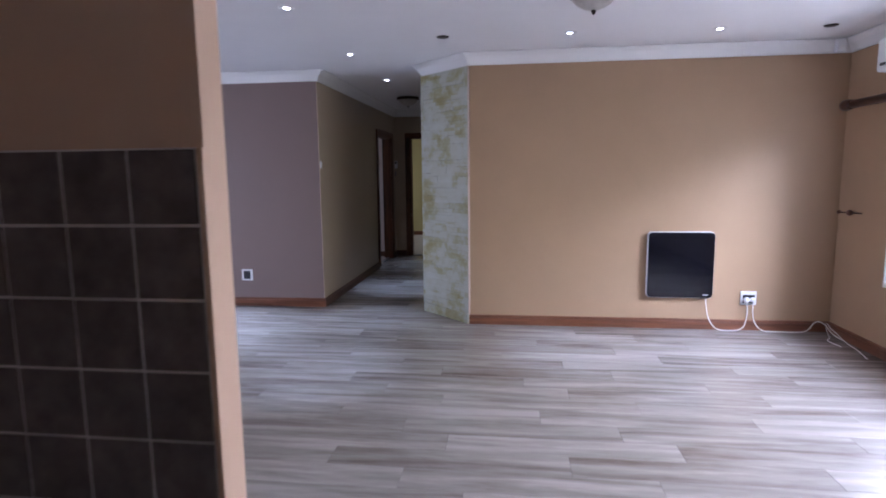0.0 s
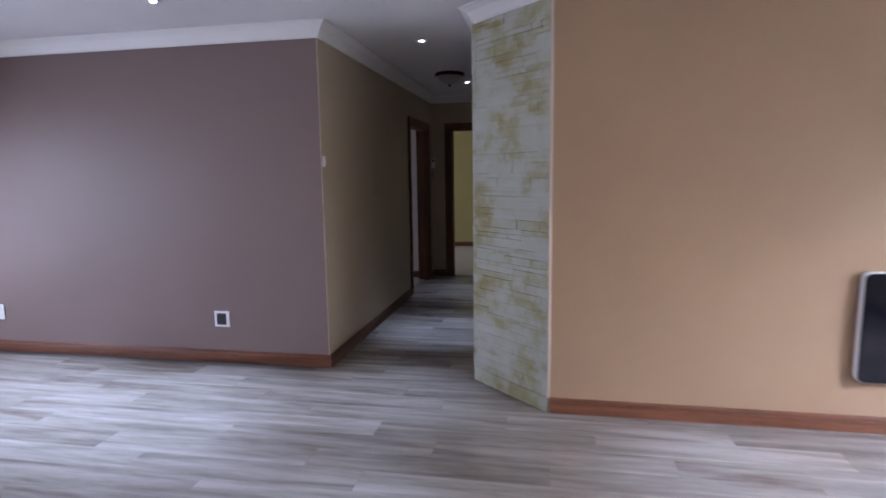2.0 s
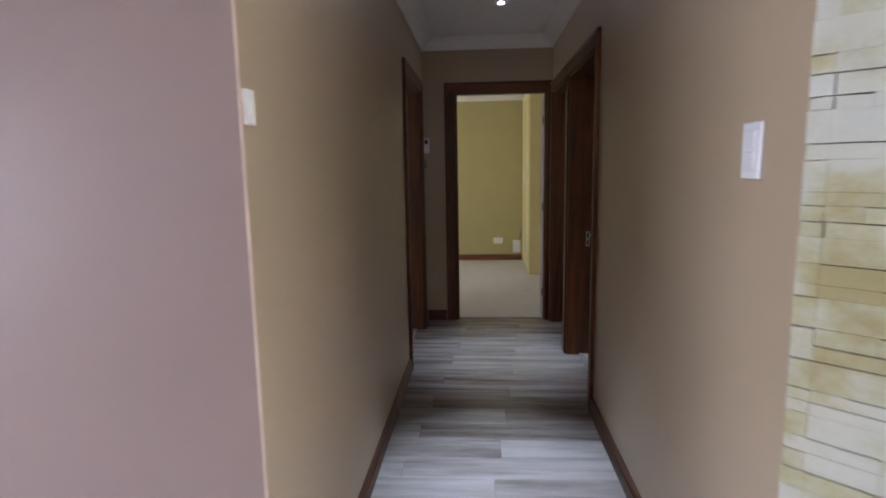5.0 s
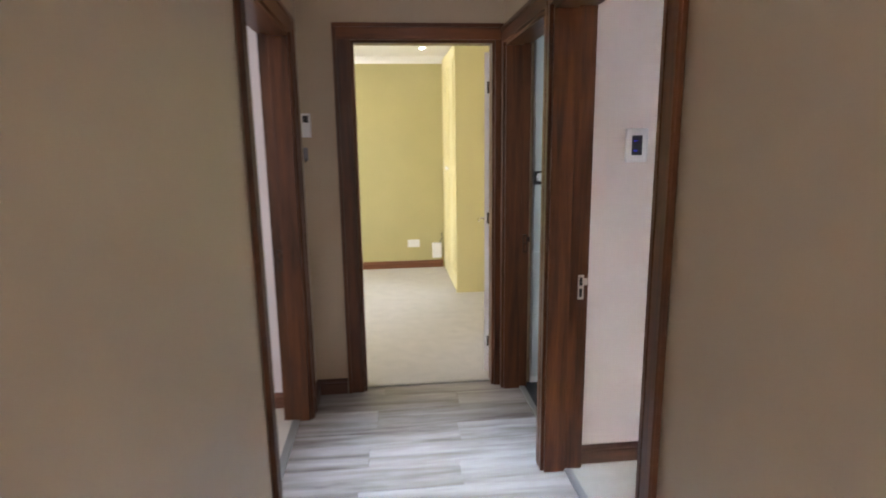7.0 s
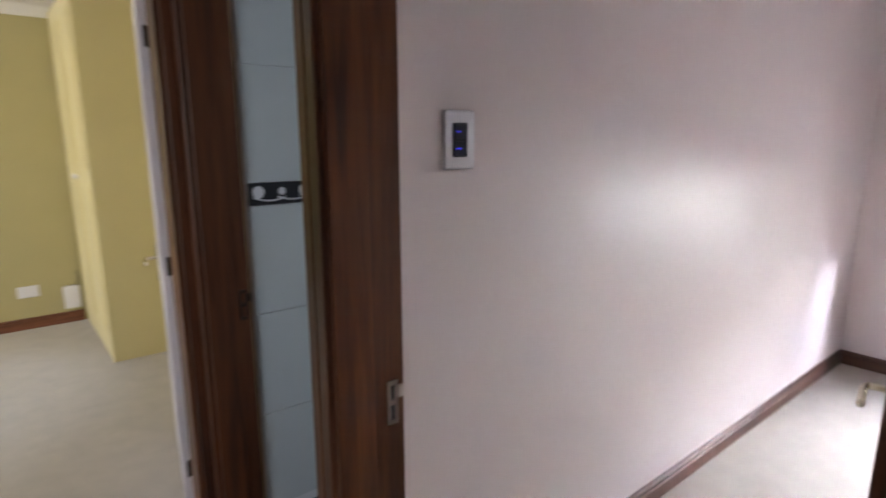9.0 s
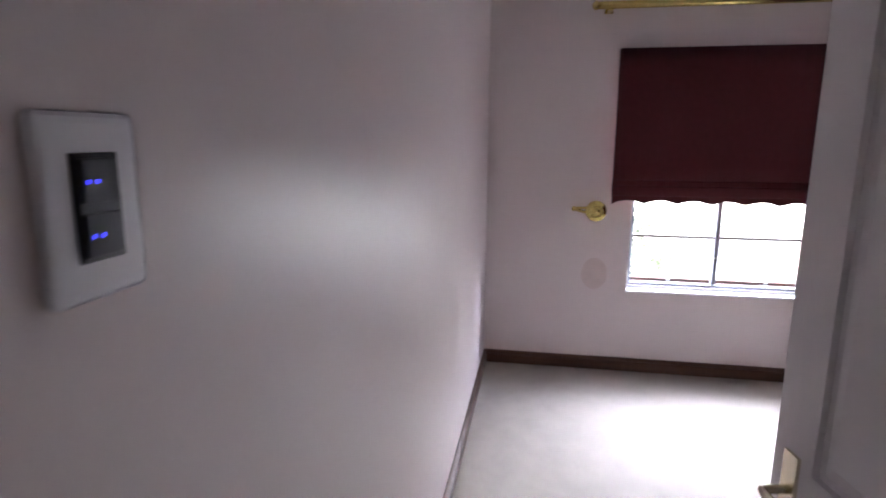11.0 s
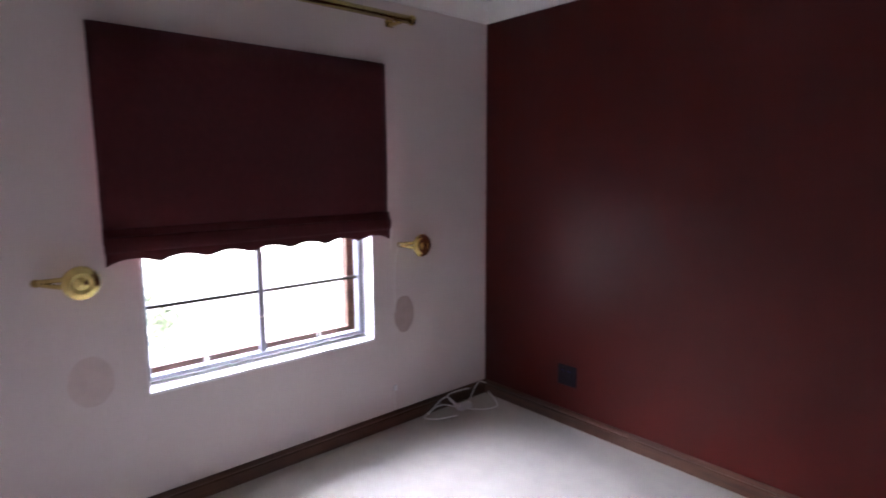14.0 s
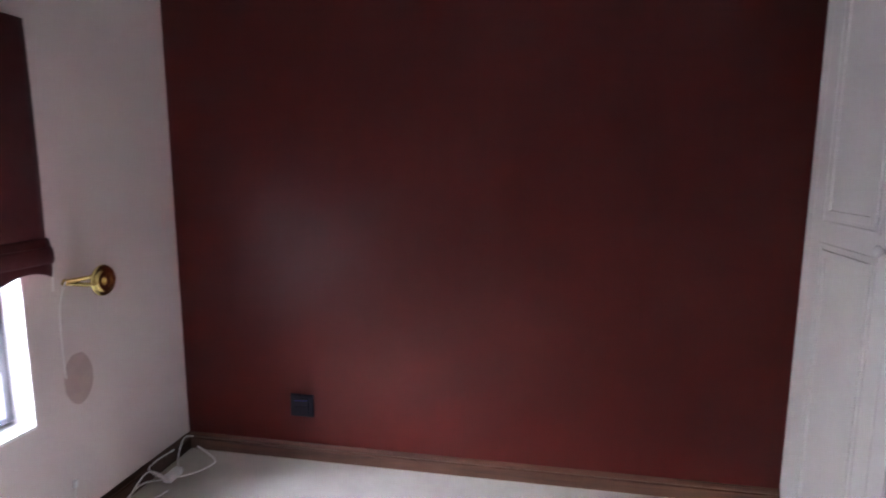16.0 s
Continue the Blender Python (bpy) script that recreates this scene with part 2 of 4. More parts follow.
M_STAIN = mat("bare_patch_paint", (0.42, 0.32, 0.29), 0.6, mottle=0.08, mottle_scale=14)
M_STAIN_PALE = mat("faded_patch_paint", (0.60, 0.50, 0.47), 0.5, mottle=0.06, mottle_scale=14)
M_STRIP = mat("threshold_strip", (0.30, 0.29, 0.27), 0.4, metal=0.6)
M_LEAF = mat("hedge_leaves", (0.12, 0.15, 0.075), 0.6, mottle=0.3, mottle_scale=20)
M_PAVE = mat("pale_paving", (0.62, 0.60, 0.56), 0.9, mottle=0.08, bump=0.4, bump_scale=40)
M_GRASS = mat("grass", (0.10, 0.14, 0.05), 0.9, mottle=0.3, mottle_scale=2, bump=0.8, bump_scale=30)


# ---- building helpers ----
def box(bm, x0, x1, y0, y1, z0, z1):
    vs = [bm.verts.new(p) for p in ((x0, y0, z0), (x1, y0, z0), (x1, y1, z0), (x0, y1, z0),
                                    (x0, y0, z1), (x1, y0, z1), (x1, y1, z1), (x0, y1, z1))]
    for f in ((3, 2, 1, 0), (4, 5, 6, 7), (0, 1, 5, 4), (1, 2, 6, 5), (2, 3, 7, 6), (3, 0, 4, 7)):
        bm.faces.new([vs[i] for i in f])
    return vs


def boxes(*dims, bevel=0.0, segments=2):
    bm = bmesh.new()
    for d in dims:
        box(bm, *d)
    if bevel:
        bmesh.ops.bevel(bm, geom=bm.edges[:], offset=bevel, segments=segments, affect="EDGES", profile=0.6)
    return bm


def link_mesh(name, bm, material, smooth=False):
    me = bpy.data.meshes.new(name)
    bmesh.ops.recalc_face_normals(bm, faces=bm.faces[:])
    bm.to_mesh(me)
    bm.free()
    me.materials.append(material)
    if smooth:
        for p in me.polygons:
            p.use_smooth = True
    return new(name, me)


def part(name, bm, material, parent, label="", smooth=False):
    ob = link_mesh(name, bm, material, smooth)
    ob.parent = parent
    if label:
        tagged(ob, label)
    return ob


def thing(name, label, category, group="", at=(0, 0, 0)):
    ob = new(name)
    ob.empty_display_size = 0.1
    ob.location = at
    return tagged(ob, label, category, group)


def setting(name, bm, material, label, category="", smooth=False):
    return tagged(link_mesh(name, bm, material, smooth), label, category, kind="structure")


def lathe(profile, steps=24, axis="z", at=(0, 0, 0)):
    """A turned shape from (radius, height) pairs."""
    bm = bmesh.new()
    rings = []
    for r, h in profile:
        ring = []
        for k in range(steps):
            a = 2 * math.pi * k / steps
            u, v = r * math.cos(a), r * math.sin(a)
            p = (u, v, h) if axis == "z" else ((h, u, v) if axis == "x" else (u, h, v))
            ring.append(bm.verts.new(Vector(p) + Vector(at)))
        rings.append(ring)
    for a, b in zip(rings, rings[1:]):
        for k in range(steps):
            bm.faces.new((a[k], a[(k + 1) % steps], b[(k + 1) % steps], b[k]))
    bm.faces.new(rings[0][::-1])
    bm.faces.new(rings[-1])
    bmesh.ops.remove_doubles(bm, verts=bm.verts[:], dist=1e-5)
    return bm


def tube(points, r, steps=8):
    """A round cord or bar through points, smoothed."""
    pts = [Vector(p) for p in points]
    fine = []
    for i in range(len(pts) - 1):
        p0, p1, p2, p3 = pts[max(i - 1, 0)], pts[i], pts[i + 1], pts[min(i + 2, len(pts) - 1)]
        for k in range(5):
            t = k / 5
            fine.append(0.5 * ((2 * p1) + (p2 - p0) * t + (2 * p0 - 5 * p1 + 4 * p2 - p3) * t * t + (3 * p1 - p0 - 3 * p2 + p3) * t ** 3))
    fine.append(pts[-1])
    bm = bmesh.new()
    rings = []
    for i, p in enumerate(fine):
        d = (fine[min(i + 1, len(fine) - 1)] - fine[max(i - 1, 0)]).normalized()
        side = d.cross(Vector((0, 0, 1)))
        if side.length < 1e-3:
            side = Vector((1, 0, 0))
        side.normalize()
        up = side.cross(d)
        rings.append([bm.verts.new(p + r * (math.cos(a) * side + math.sin(a) * up)) for a in (2 * math.pi * k / steps for k in range(steps))])
    for a, b in zip(rings, rings[1:]):
        for k in range(steps):
            bm.faces.new((a[k], a[(k + 1) % steps], b[(k + 1) % steps], b[k]))
    bm.faces.new(rings[0][::-1])
    bm.faces.new(rings[-1])
    return bm


def run(bm, profile, p0, p1, normal, m0=0.0, m1=0.0):
    """Sweep a moulding along a wall line. profile: (out from wall, height); m0, m1: mitre at each end (1 inside corner, -1 outside)."""
    p0, p1, nrm = Vector((*p0, 0)), Vector((*p1, 0)), Vector((*normal, 0)).normalized()
    d = (p1 - p0).normalized()
    a = [bm.verts.new(p0 + nrm * o + d * (o * m0) + Vector((0, 0, z))) for o, z in profile]
    b = [bm.verts.new(p1 + nrm * o - d * (o * m1) + Vector((0, 0, z))) for o, z in profile]
    k = len(profile)
    for i in range(k):
        bm.faces.new((a[i], a[(i + 1) % k], b[(i + 1) % k], b[i]))
    bm.faces.new(a[::-1])
    bm.faces.new(b)


CEIL = 2.52
CORN = 2.415
BASE = [(0.0, 0.0), (0.020, 0.0), (0.020, 0.062), (0.014, 0.066), (0.014, 0.070), (0.018, 0.074), (0.016, 0.082), (0.008, 0.090), (0.0, 0.092)]
COVE = [(0.0, CORN), (0.012, CORN), (0.014, CORN + 0.012), (0.03, CORN + 0.035), (0.055, CORN + 0.066), (0.085, CORN + 0.086), (0.10, CORN + 0.092), (0.104, CEIL - 0.004), (0.0, CEIL - 0.004)]

# ---- plan ----
HALL_W, HALL_E = -1.31, -0.17      # hall walls
TV_Y, BROWN_Y, END_Y = 5.175, 5.75, 9.65
EAST = 3.565                       # outer wall, inner face
RED_Y, PINK_Y = 5.735, 8.737
NECK = 0.005                       # bedroom face of the hall wall
COL_A, COL_B = (0.33, 5.175), (-0.17, 5.66)   # splayed stone face

# floors
setting("floor_base", boxes((-5.2, 3.8, -2.4, 9.9, -0.12, -0.011)), M_GAP, "dark screed under the laminate floor", "floor")
setting("floor_carpet_bedroom", boxes((-0.05, 3.7, 5.6, 8.8, -0.0105, 0.004)), M_CARPET, "pale beige short-pile bedroom carpet", "carpet")
setting("floor_carpet_green_room", boxes((-3.3, 0.5, 9.70, 13.1, -0.12, 0.005)), M_CARPET, "pale beige short-pile carpet in the green room", "carpet")

# ceilings
setting("ceiling", boxes((-5.2, 3.8, -2.4, 9.9, CEIL, CEIL + 0.12), (-3.3, 2.6, 9.9, 13.2, CEIL, CEIL + 0.12), (-3.2, 0.4, 9.80, 12.97, CEIL - 0.10, CEIL - 0.004)), M_WHITE, "flat white plastered ceiling", "ceiling")

# living room walls
setting("wall_tv", boxes((COL_A[0], 3.565, TV_Y, 5.45, -0.1, CEIL)), M_TV, "tan painted living room wall", "wall")
setting("wall_mauve", boxes((-5.2, HALL_W - 0.14, BROWN_Y, 5.90, -0.1, CEIL), (HALL_W - 0.14, HALL_W - 0.004, BROWN_Y, 5.76, -0.1, CEIL)), M_BROWN, "mauve-brown painted living room wall", "wall")
setting("wall_living_east", boxes((EAST, 3.82, -2.4, 1.15, -0.1, CEIL), (EAST, 3.82, 4.49, 5.45, -0.1, CEIL), (EAST, 3.82, 1.15, 4.49, -0.1, 0.55), (EAST, 3.82, 1.15, 4.49, 2.1, CEIL)), M_TV, "tan outer wall with a wide window", "wall")
setting("wall_living_west", boxes((-5.2, -5.0, -2.4, 1.85, -0.1, CEIL), (-5.2, -5.0, 5.35, 5.9, -0.1, CEIL), (-5.2, -5.0, 1.85, 5.35, -0.1, 0.25), (-5.2, -5.0, 1.85, 5.35, 2.22, CEIL)), M_BROWN, "mauve-brown outer wall with a window", "wall")
setting("wall_living_south", boxes((-5.2, 3.82, -2.6, -2.4, -0.1, CEIL)), M_TV, "plain tan wall closing the room", "wall")

# hall walls
setting("wall_hall_west", boxes((HALL_W - 0.14, HALL_W, 5.76, 8.37, -0.1, CEIL), (HALL_W - 0.14, HALL_W, 9.365, END_Y, -0.1, CEIL), (HALL_W - 0.14, HALL_W, 8.37, 9.365, 2.07, CEIL)), M_HALL, "olive-tan painted hall wall", "wall")
setting("wall_hall_east", boxes((HALL_E, NECK, COL_B[1], 7.717, -0.1, CEIL), (HALL_E, NECK, 7.717, END_Y, 2.07, CEIL)), M_HALL, "olive-tan painted hall wall", "wall")
setting("wall_hall_end", boxes((-3.3, -1.06, END_Y, 9.79, -0.1, CEIL), (-1.06, -0.19, END_Y, 9.79, 2.085, CEIL), (-0.19, 2.4, END_Y, 9.79, -0.1, CEIL)), M_HALL, "tan end wall of the hall", "wall")

# bedroom walls
setting("wall_maroon", boxes((0.36, EAST, 5.455, RED_Y, -0.1, CEIL)), M_RED, "dark maroon satin feature wall", "wall")
setting("wall_pale_north", boxes((NECK + 0.002, EAST, PINK_Y, 8.86, -0.1, CEIL)), M_PINK, "pale mauve satin bedroom wall", "wall")
WY0, WY1, WZ0, WZ1 = 6.64, 7.81, 0.555, 1.98
setting("wall_bedroom_east", boxes((EAST, 3.82, 5.455, WY0, -0.1, CEIL), (EAST, 3.82, WY1, 8.86, -0.1, CEIL), (EAST, 3.82, WY0, WY1, -0.1, WZ0), (EAST, 3.82, WY0, WY1, WZ1, CEIL)), M_PINK, "pale mauve window wall of the bedroom", "wall")
setting("wall_bedroom_west", boxes((NECK, NECK + 0.012, RED_Y, 7.717, -0.1, CEIL), (NECK, NECK + 0.012, 7.717, PINK_Y, 2.07, CEIL)), M_PINK, "pale mauve painted wall at the wardrobe side", "wall")

# green room, west room, washroom
setting("wall_green", boxes((-3.3, 0.5, 12.97, 13.1, -0.1, CEIL)), M_GREEN, "olive green painted wall", "wall")
setting("wall_green_west", boxes((-3.4, -3.2, 9.79, 10.5, -0.1, CEIL), (-3.4, -3.2, 12.3, 13.1, -0.1, CEIL), (-3.4, -3.2, 10.5, 12.3, -0.1, 0.6), (-3.4, -3.2, 10.5, 12.3, 2.1, CEIL)), M_GREEN, "olive green outer wall with a window", "wall")
setting("wall_green_east", boxes((0.4, 0.5, 9.79, 12.97, -0.1, CEIL)), M_CREAM, "cream painted wall behind the cupboard", "wall")
setting("wall_green_south", boxes((-3.3, -1.06, 9.79, 9.80, -0.1, CEIL), (-0.19, 0.4, 9.79, 9.80, -0.1, CEIL)), M_GREEN, "olive green wall beside the door", "wall")
setting("floor_west_room", boxes((-4.4, HALL_W - 0.07, 5.9, 9.65, -0.0105, 0.003)), M_CTILE, "cream tiled floor of the west room", "floor")
setting("wall_west_room_north", boxes((-4.4, HALL_W - 0.14, 9.50, 9.64, -0.1, CEIL)), M_PINK, "pale mauve painted wall of the west room", "wall")
setting("wall_west_room_south", boxes((-4.4, HALL_W - 0.14, 5.9, 5.92, -0.1, CEIL)), M_PINK, "pale mauve painted wall of the west room", "wall")
# The opening is made up for the west room's added lamp.
setting("wall_west_room_west", boxes((-4.5, -4.3, 5.9, 6.0, -0.1, CEIL), (-4.5, -4.3, 7.2, 9.65, -0.1, CEIL), (-4.5, -4.3, 6.0, 7.2, -0.1, 0.7), (-4.5, -4.3, 6.0, 7.2, 2.05, CEIL)), M_PINK, "pale mauve outer wall with an assumed, unseen window", "wall")
setting("wall_washroom_south", boxes((NECK + 0.002, 2.3, 8.865, 8.88, -0.1, CEIL)), M_BTILE, "pale blue tiled washroom wall", "wall")
setting("wall_washroom_east", boxes((2.2, 2.3, 8.88, 9.65, -0.1, CEIL)), M_BTILE, "pale blue tiled washroom wall", "wall")


def baseboard(name, segs, material):
    bm = bmesh.new()
    for s in segs:
        run(bm, BASE, *s)
    return setting(name, bm, material, "moulded red-brown wooden skirting board", "skirting")


baseboard("baseboard_tv", [((COL_A[0] + 0.005, TV_Y), (EAST, TV_Y), (0, -1), 0, 1)], M_BASE_X)
baseboard("baseboard_mauve", [((-5.0, BROWN_Y), (HALL_W, BROWN_Y), (0, -1), 0, -1)], M_BASE_X)
baseboard("baseboard_living_east", [((EAST, -2.4), (EAST, TV_Y), (-1, 0), 0, 1)], M_BASE_Y)
baseboard("baseboard_hall_west", [((HALL_W, BROWN_Y), (HALL_W, 8.308), (1, 0), -1, 0), ((HALL_W, 9.428), (HALL_W, END_Y), (1, 0), 0, 1)], M_BASE_SHADE_Y)
baseboard("baseboard_hall_end", [((HALL_W, END_Y), (-1.125, END_Y), (0, -1), 1, 0)], M_BASE_SHADE_X)
baseboard("baseboard_hall_east", [((HALL_E, COL_B[1] + 0.01), (HALL_E, 7.655), (-1, 0), 0, 0)], M_BASE_SHADE_Y)
baseboard("baseboard_maroon", [((0.54, RED_Y), (EAST, RED_Y), (0, 1), 0, 1)], M_BASE_SHADE_X)
baseboard("baseboard_bedroom_east", [((EAST, RED_Y), (EAST, PINK_Y), (-1, 0), 1, 1)], M_BASE_SHADE_Y)
baseboard("baseboard_bedroom_north", [((NECK + 0.002, PINK_Y), (EAST, PINK_Y), (0, -1), 0, 1)], M_BASE_SHADE_X)
baseboard("baseboard_green", [((-3.2, 12.97), (-0.2, 12.97), (0, -1), 0, 0)], M_BASE_X)
baseboard("baseboard_west_room", [((-4.3, 9.50), (HALL_W - 0.14, 9.50), (0, -1), 0, 0)], M_BASE_X)


def cornice(name, segs, drop=0.0):
    bm = bmesh.new()
    for s in segs:
        run(bm, [(d, z - drop) for d, z in COVE], *s)
    return setting(name, bm, M_TRIM, "white coved plaster cornice", "cornice")


T = math.tan(radians(22.5))
cornice("cornice_living", [((EAST, -2.4), (EAST, TV_Y), (-1, 0), 0, 1),
                           ((COL_A[0], TV_Y), (EAST, TV_Y), (0, -1), -T, 1),
                           ((COL_A[0], TV_Y), COL_B, (-0.485, -0.5), -T, -T),
                           ((-5.0, BROWN_Y), (HALL_W, BROWN_Y), (0, -1), 0, -1)])
cornice("cornice_hall", [(COL_B, (HALL_E, END_Y), (-1, 0), -T, 1), ((HALL_W, BROWN_Y), (HALL_W, END_Y), (1, 0), -1, 1), ((HALL_W, END_Y), (HALL_E, END_Y), (0, -1), 1, 1)])
cornice("cornice_bedroom", [((NECK + 0.012, RED_Y), (EAST, RED_Y), (0, 1), 0, 1), ((EAST, RED_Y), (EAST, PINK_Y), (-1, 0), 1, 1), ((NECK + 0.012, PINK_Y), (EAST, PINK_Y), (0, -1), 0, 1)])
cornice("cornice_green", [((-3.2, 12.97), (0.4, 12.97), (0, -1), 0, 0)], 0.07)

# ---- doors ----
def mapped(axis, u0, u1, v0, v1, z0, z1):
    return (u0, u1, v0, v1, z0, z1) if axis == "x" else (v0, v1, u0, u1, z0, z1)


def door_frame(name, label, axis, u0, u1, w0, w1, face, out, left=0.09, right=0.09, top=2.03, faces=None):
    """A lined opening. axis: the way the wall runs; u0, u1: clear width; w0, w1: wall faces; face: the face that carries the architrave, which stands out that way."""
    root = thing(name, label, "door frame")
    root["kind"] = "structure"
    side = M_FRAME
    head = M_FRAME_X if axis == "x" else M_FRAME_Y
    a, b = w0 - 0.003, w1 + 0.003
    part("jamb", boxes(mapped(axis, u0 - 0.035, u0, a, b, 0.0, top), bevel=0.002), side, root)
    part("jamb", boxes(mapped(axis, u1, u1 + 0.035, a, b, 0.0, top), bevel=0.002), side, root)
    part("head", boxes(mapped(axis, u0 - 0.035, u1 + 0.035, a, b, top, top + 0.035), bevel=0.002), head, root)
    s0, s1 = (w0 - 0.002, w0 + 0.092) if out < 0 else (w1 - 0.092, w1 + 0.002)
    part("stop", boxes(mapped(axis, u0, u0 + 0.012, s0, s1, 0.0, top - 0.012), bevel=0.002), side, root)
    part("stop", boxes(mapped(axis, u1 - 0.012, u1, s0, s1, 0.0, top - 0.012), bevel=0.002), side, root)
    part("stop", boxes(mapped(axis, u0, u1, s0, s1, top - 0.012, top), bevel=0.002), head, root)
    f0 = face + out * 0.001
    lip = face + out * 0.017
    rib = face + out * 0.024

    def span(v0, v1):
        return min(v0, v1), max(v0, v1)

    for width, e, s in ((left, u0, -1), (right, u1, 1)):
        if width <= 0:
            continue
        i0 = e + s * 0.004
        i1 = e + s * width
        bm = boxes(mapped(axis, *span(i0, i1), *span(f0, lip), 0.0, top + (0.09 if width > 0.06 else 0.004)), bevel=0.003)
        if width > 0.06:
            box(bm, *mapped(axis, *span(i1 - s * 0.022, i1 - s * 0.002), *span(lip - out * 0.002, rib), 0.0, top + 0.07))
            box(bm, *mapped(axis, *span(i0 + s * 0.018, i0 + s * 0.024), *span(lip - out * 0.002, lip + out * 0.003), 0.0, top + 0.02))
        part("architrave", bm, side, root)
    bm = boxes(mapped(axis, u0 - max(left, 0.0) + 0.002, u1 + max(right, 0.0) - 0.002, *span(f0, lip + out * 0.001), top + 0.004, top + 0.091), bevel=0.003)
    box(bm, *mapped(axis, u0 - max(left, 0.0) + 0.004, u1 + max(right, 0.0) - 0.004, *span(lip - out * 0.002, rib), top + 0.068, top + 0.088))
    part("architrave", bm, head, root)
    return root


frame_end = door_frame("door_1", "dark red-brown wooden frame of the hall's end doorway", "x", -1.02, -0.225, END_Y, 9.79, END_Y, -1, left=0.10, right=0.052, top=2.05)
frame_bed = door_frame("door_2", "dark red-brown wooden bedroom door frame off the hall", "y", 7.752, 8.69, HALL_E, NECK, HALL_E, -1, left=0.095, right=0.042)
frame_wash = door_frame("door_3", "dark red-brown wooden washroom door frame off the hall", "y", 8.778, 9.585, HALL_E, -0.03, HALL_E, -1, left=0.042, right=0.05)
frame_west = door_frame("door_4", "red-brown wooden door frame of the west room", "y", 8.405, 9.33, HALL_W - 0.14, HALL_W, HALL_W, 1, left=0.095, right=0.095)
part("filler", boxes((HALL_E + 0.002, NECK - 0.002, 8.7245, 8.7435, 0.0, 2.07)), M_FRAME, frame_bed)
part("filler", boxes((HALL_E + 0.002, -0.032, 9.6195, 9.649, 0.0, 2.07)), M_FRAME, frame_wash)


def strike_plate(parent, x, y, z, material=M_STEEL, recess=M_BLACK):
    h = 0.054
    bm = boxes((x - 0.013, x + 0.013, y - 0.004, y, z - h, z - h + 0.010), (x - 0.013, x + 0.013, y - 0.004, y, z + h - 0.010, z + h),
               (x - 0.013, x + 0.013, y - 0.004, y, z - 0.006, z + 0.006), (x - 0.013, x - 0.007, y - 0.004, y, z - h + 0.010, z + h - 0.010),
               (x + 0.007, x + 0.013, y - 0.004, y, z - h + 0.010, z + h - 0.010), (x + 0.013, x + 0.028, y - 0.006, y - 0.002, z + 0.010, z + 0.040))
    plate = part("strike_plate", bm, material, parent, "worn brassy steel strike plate" if material == M_STEEL else "dull bronze strike plate")
    # No hole is cut; on steel plates a black sheet paints its shade.
    part("recess", boxes((x - 0.007, x + 0.007, y - 0.0015, y - 0.0005, z - h + 0.010, z + h - 0.010)), recess, plate)


strike_plate(frame_bed, -0.025, 8.69, 0.875)
strike_plate(frame_wash, -0.050, 9.585, 0.905, M_BRONZE, M_FRAME)
strike_plate(frame_west, HALL_W - 0.11, 9.33, 0.905, M_BRONZE, M_FRAME)


def arch_panel(bm, x0, x1, z0, z1, y_base, y_top, rise):
    """A raised field with a curved top, standing from y_base to y_top."""
    steps = 10
    outer = [(x0, z0), (x1, z0)]
    for k in range(steps + 1):
        a = k / steps
        x = x1 + (x0 - x1) * a
        outer.append((x, z1 - rise + rise * math.sin(math.pi * a) if rise else z1))
    if not rise:
        outer = [(x0, z0), (x1, z0), (x1, z1), (x0, z1)]
    cx, cz = (x0 + x1) / 2, (z0 + z1) / 2
    w, h = (x1 - x0) / 2, (z1 - z0) / 2
    inset = 0.028
    low = [bm.verts.new((x, y_base, z)) for x, z in outer]
    top = [bm.verts.new((cx + (x - cx) * (w - inset) / w, y_top, cz + (z - cz) * (h - inset) / h)) for x, z in outer]
    k = len(outer)
    for i in range(k):
        bm.faces.new((low[i], low[(i + 1) % k], top[(i + 1) % k], top[i]))
    bm.faces.new(top)
    bm.faces.new(low[::-1])


def lever(parent, x, z, y, s):
    """Lever handle on a long plate; s: the side of the leaf that it stands on."""
    plate = part("handle", boxes((x - 0.02, x + 0.02, min(y, y + s * 0.007), max(y, y + s * 0.007), z - 0.11, z + 0.07), bevel=0.002), M_PALE_BRASS, parent, "pale worn brass lever handle")
    part("lever", tube([(x, y + s * 0.004, z), (x, y + s * 0.04, z), (x - 0.008, y + s * 0.052, z), (x - 0.05, y + s * 0.054, z), (x - 0.115, y + s * 0.052, z - 0.004)], 0.0085), M_PALE_BRASS, plate, smooth=True)


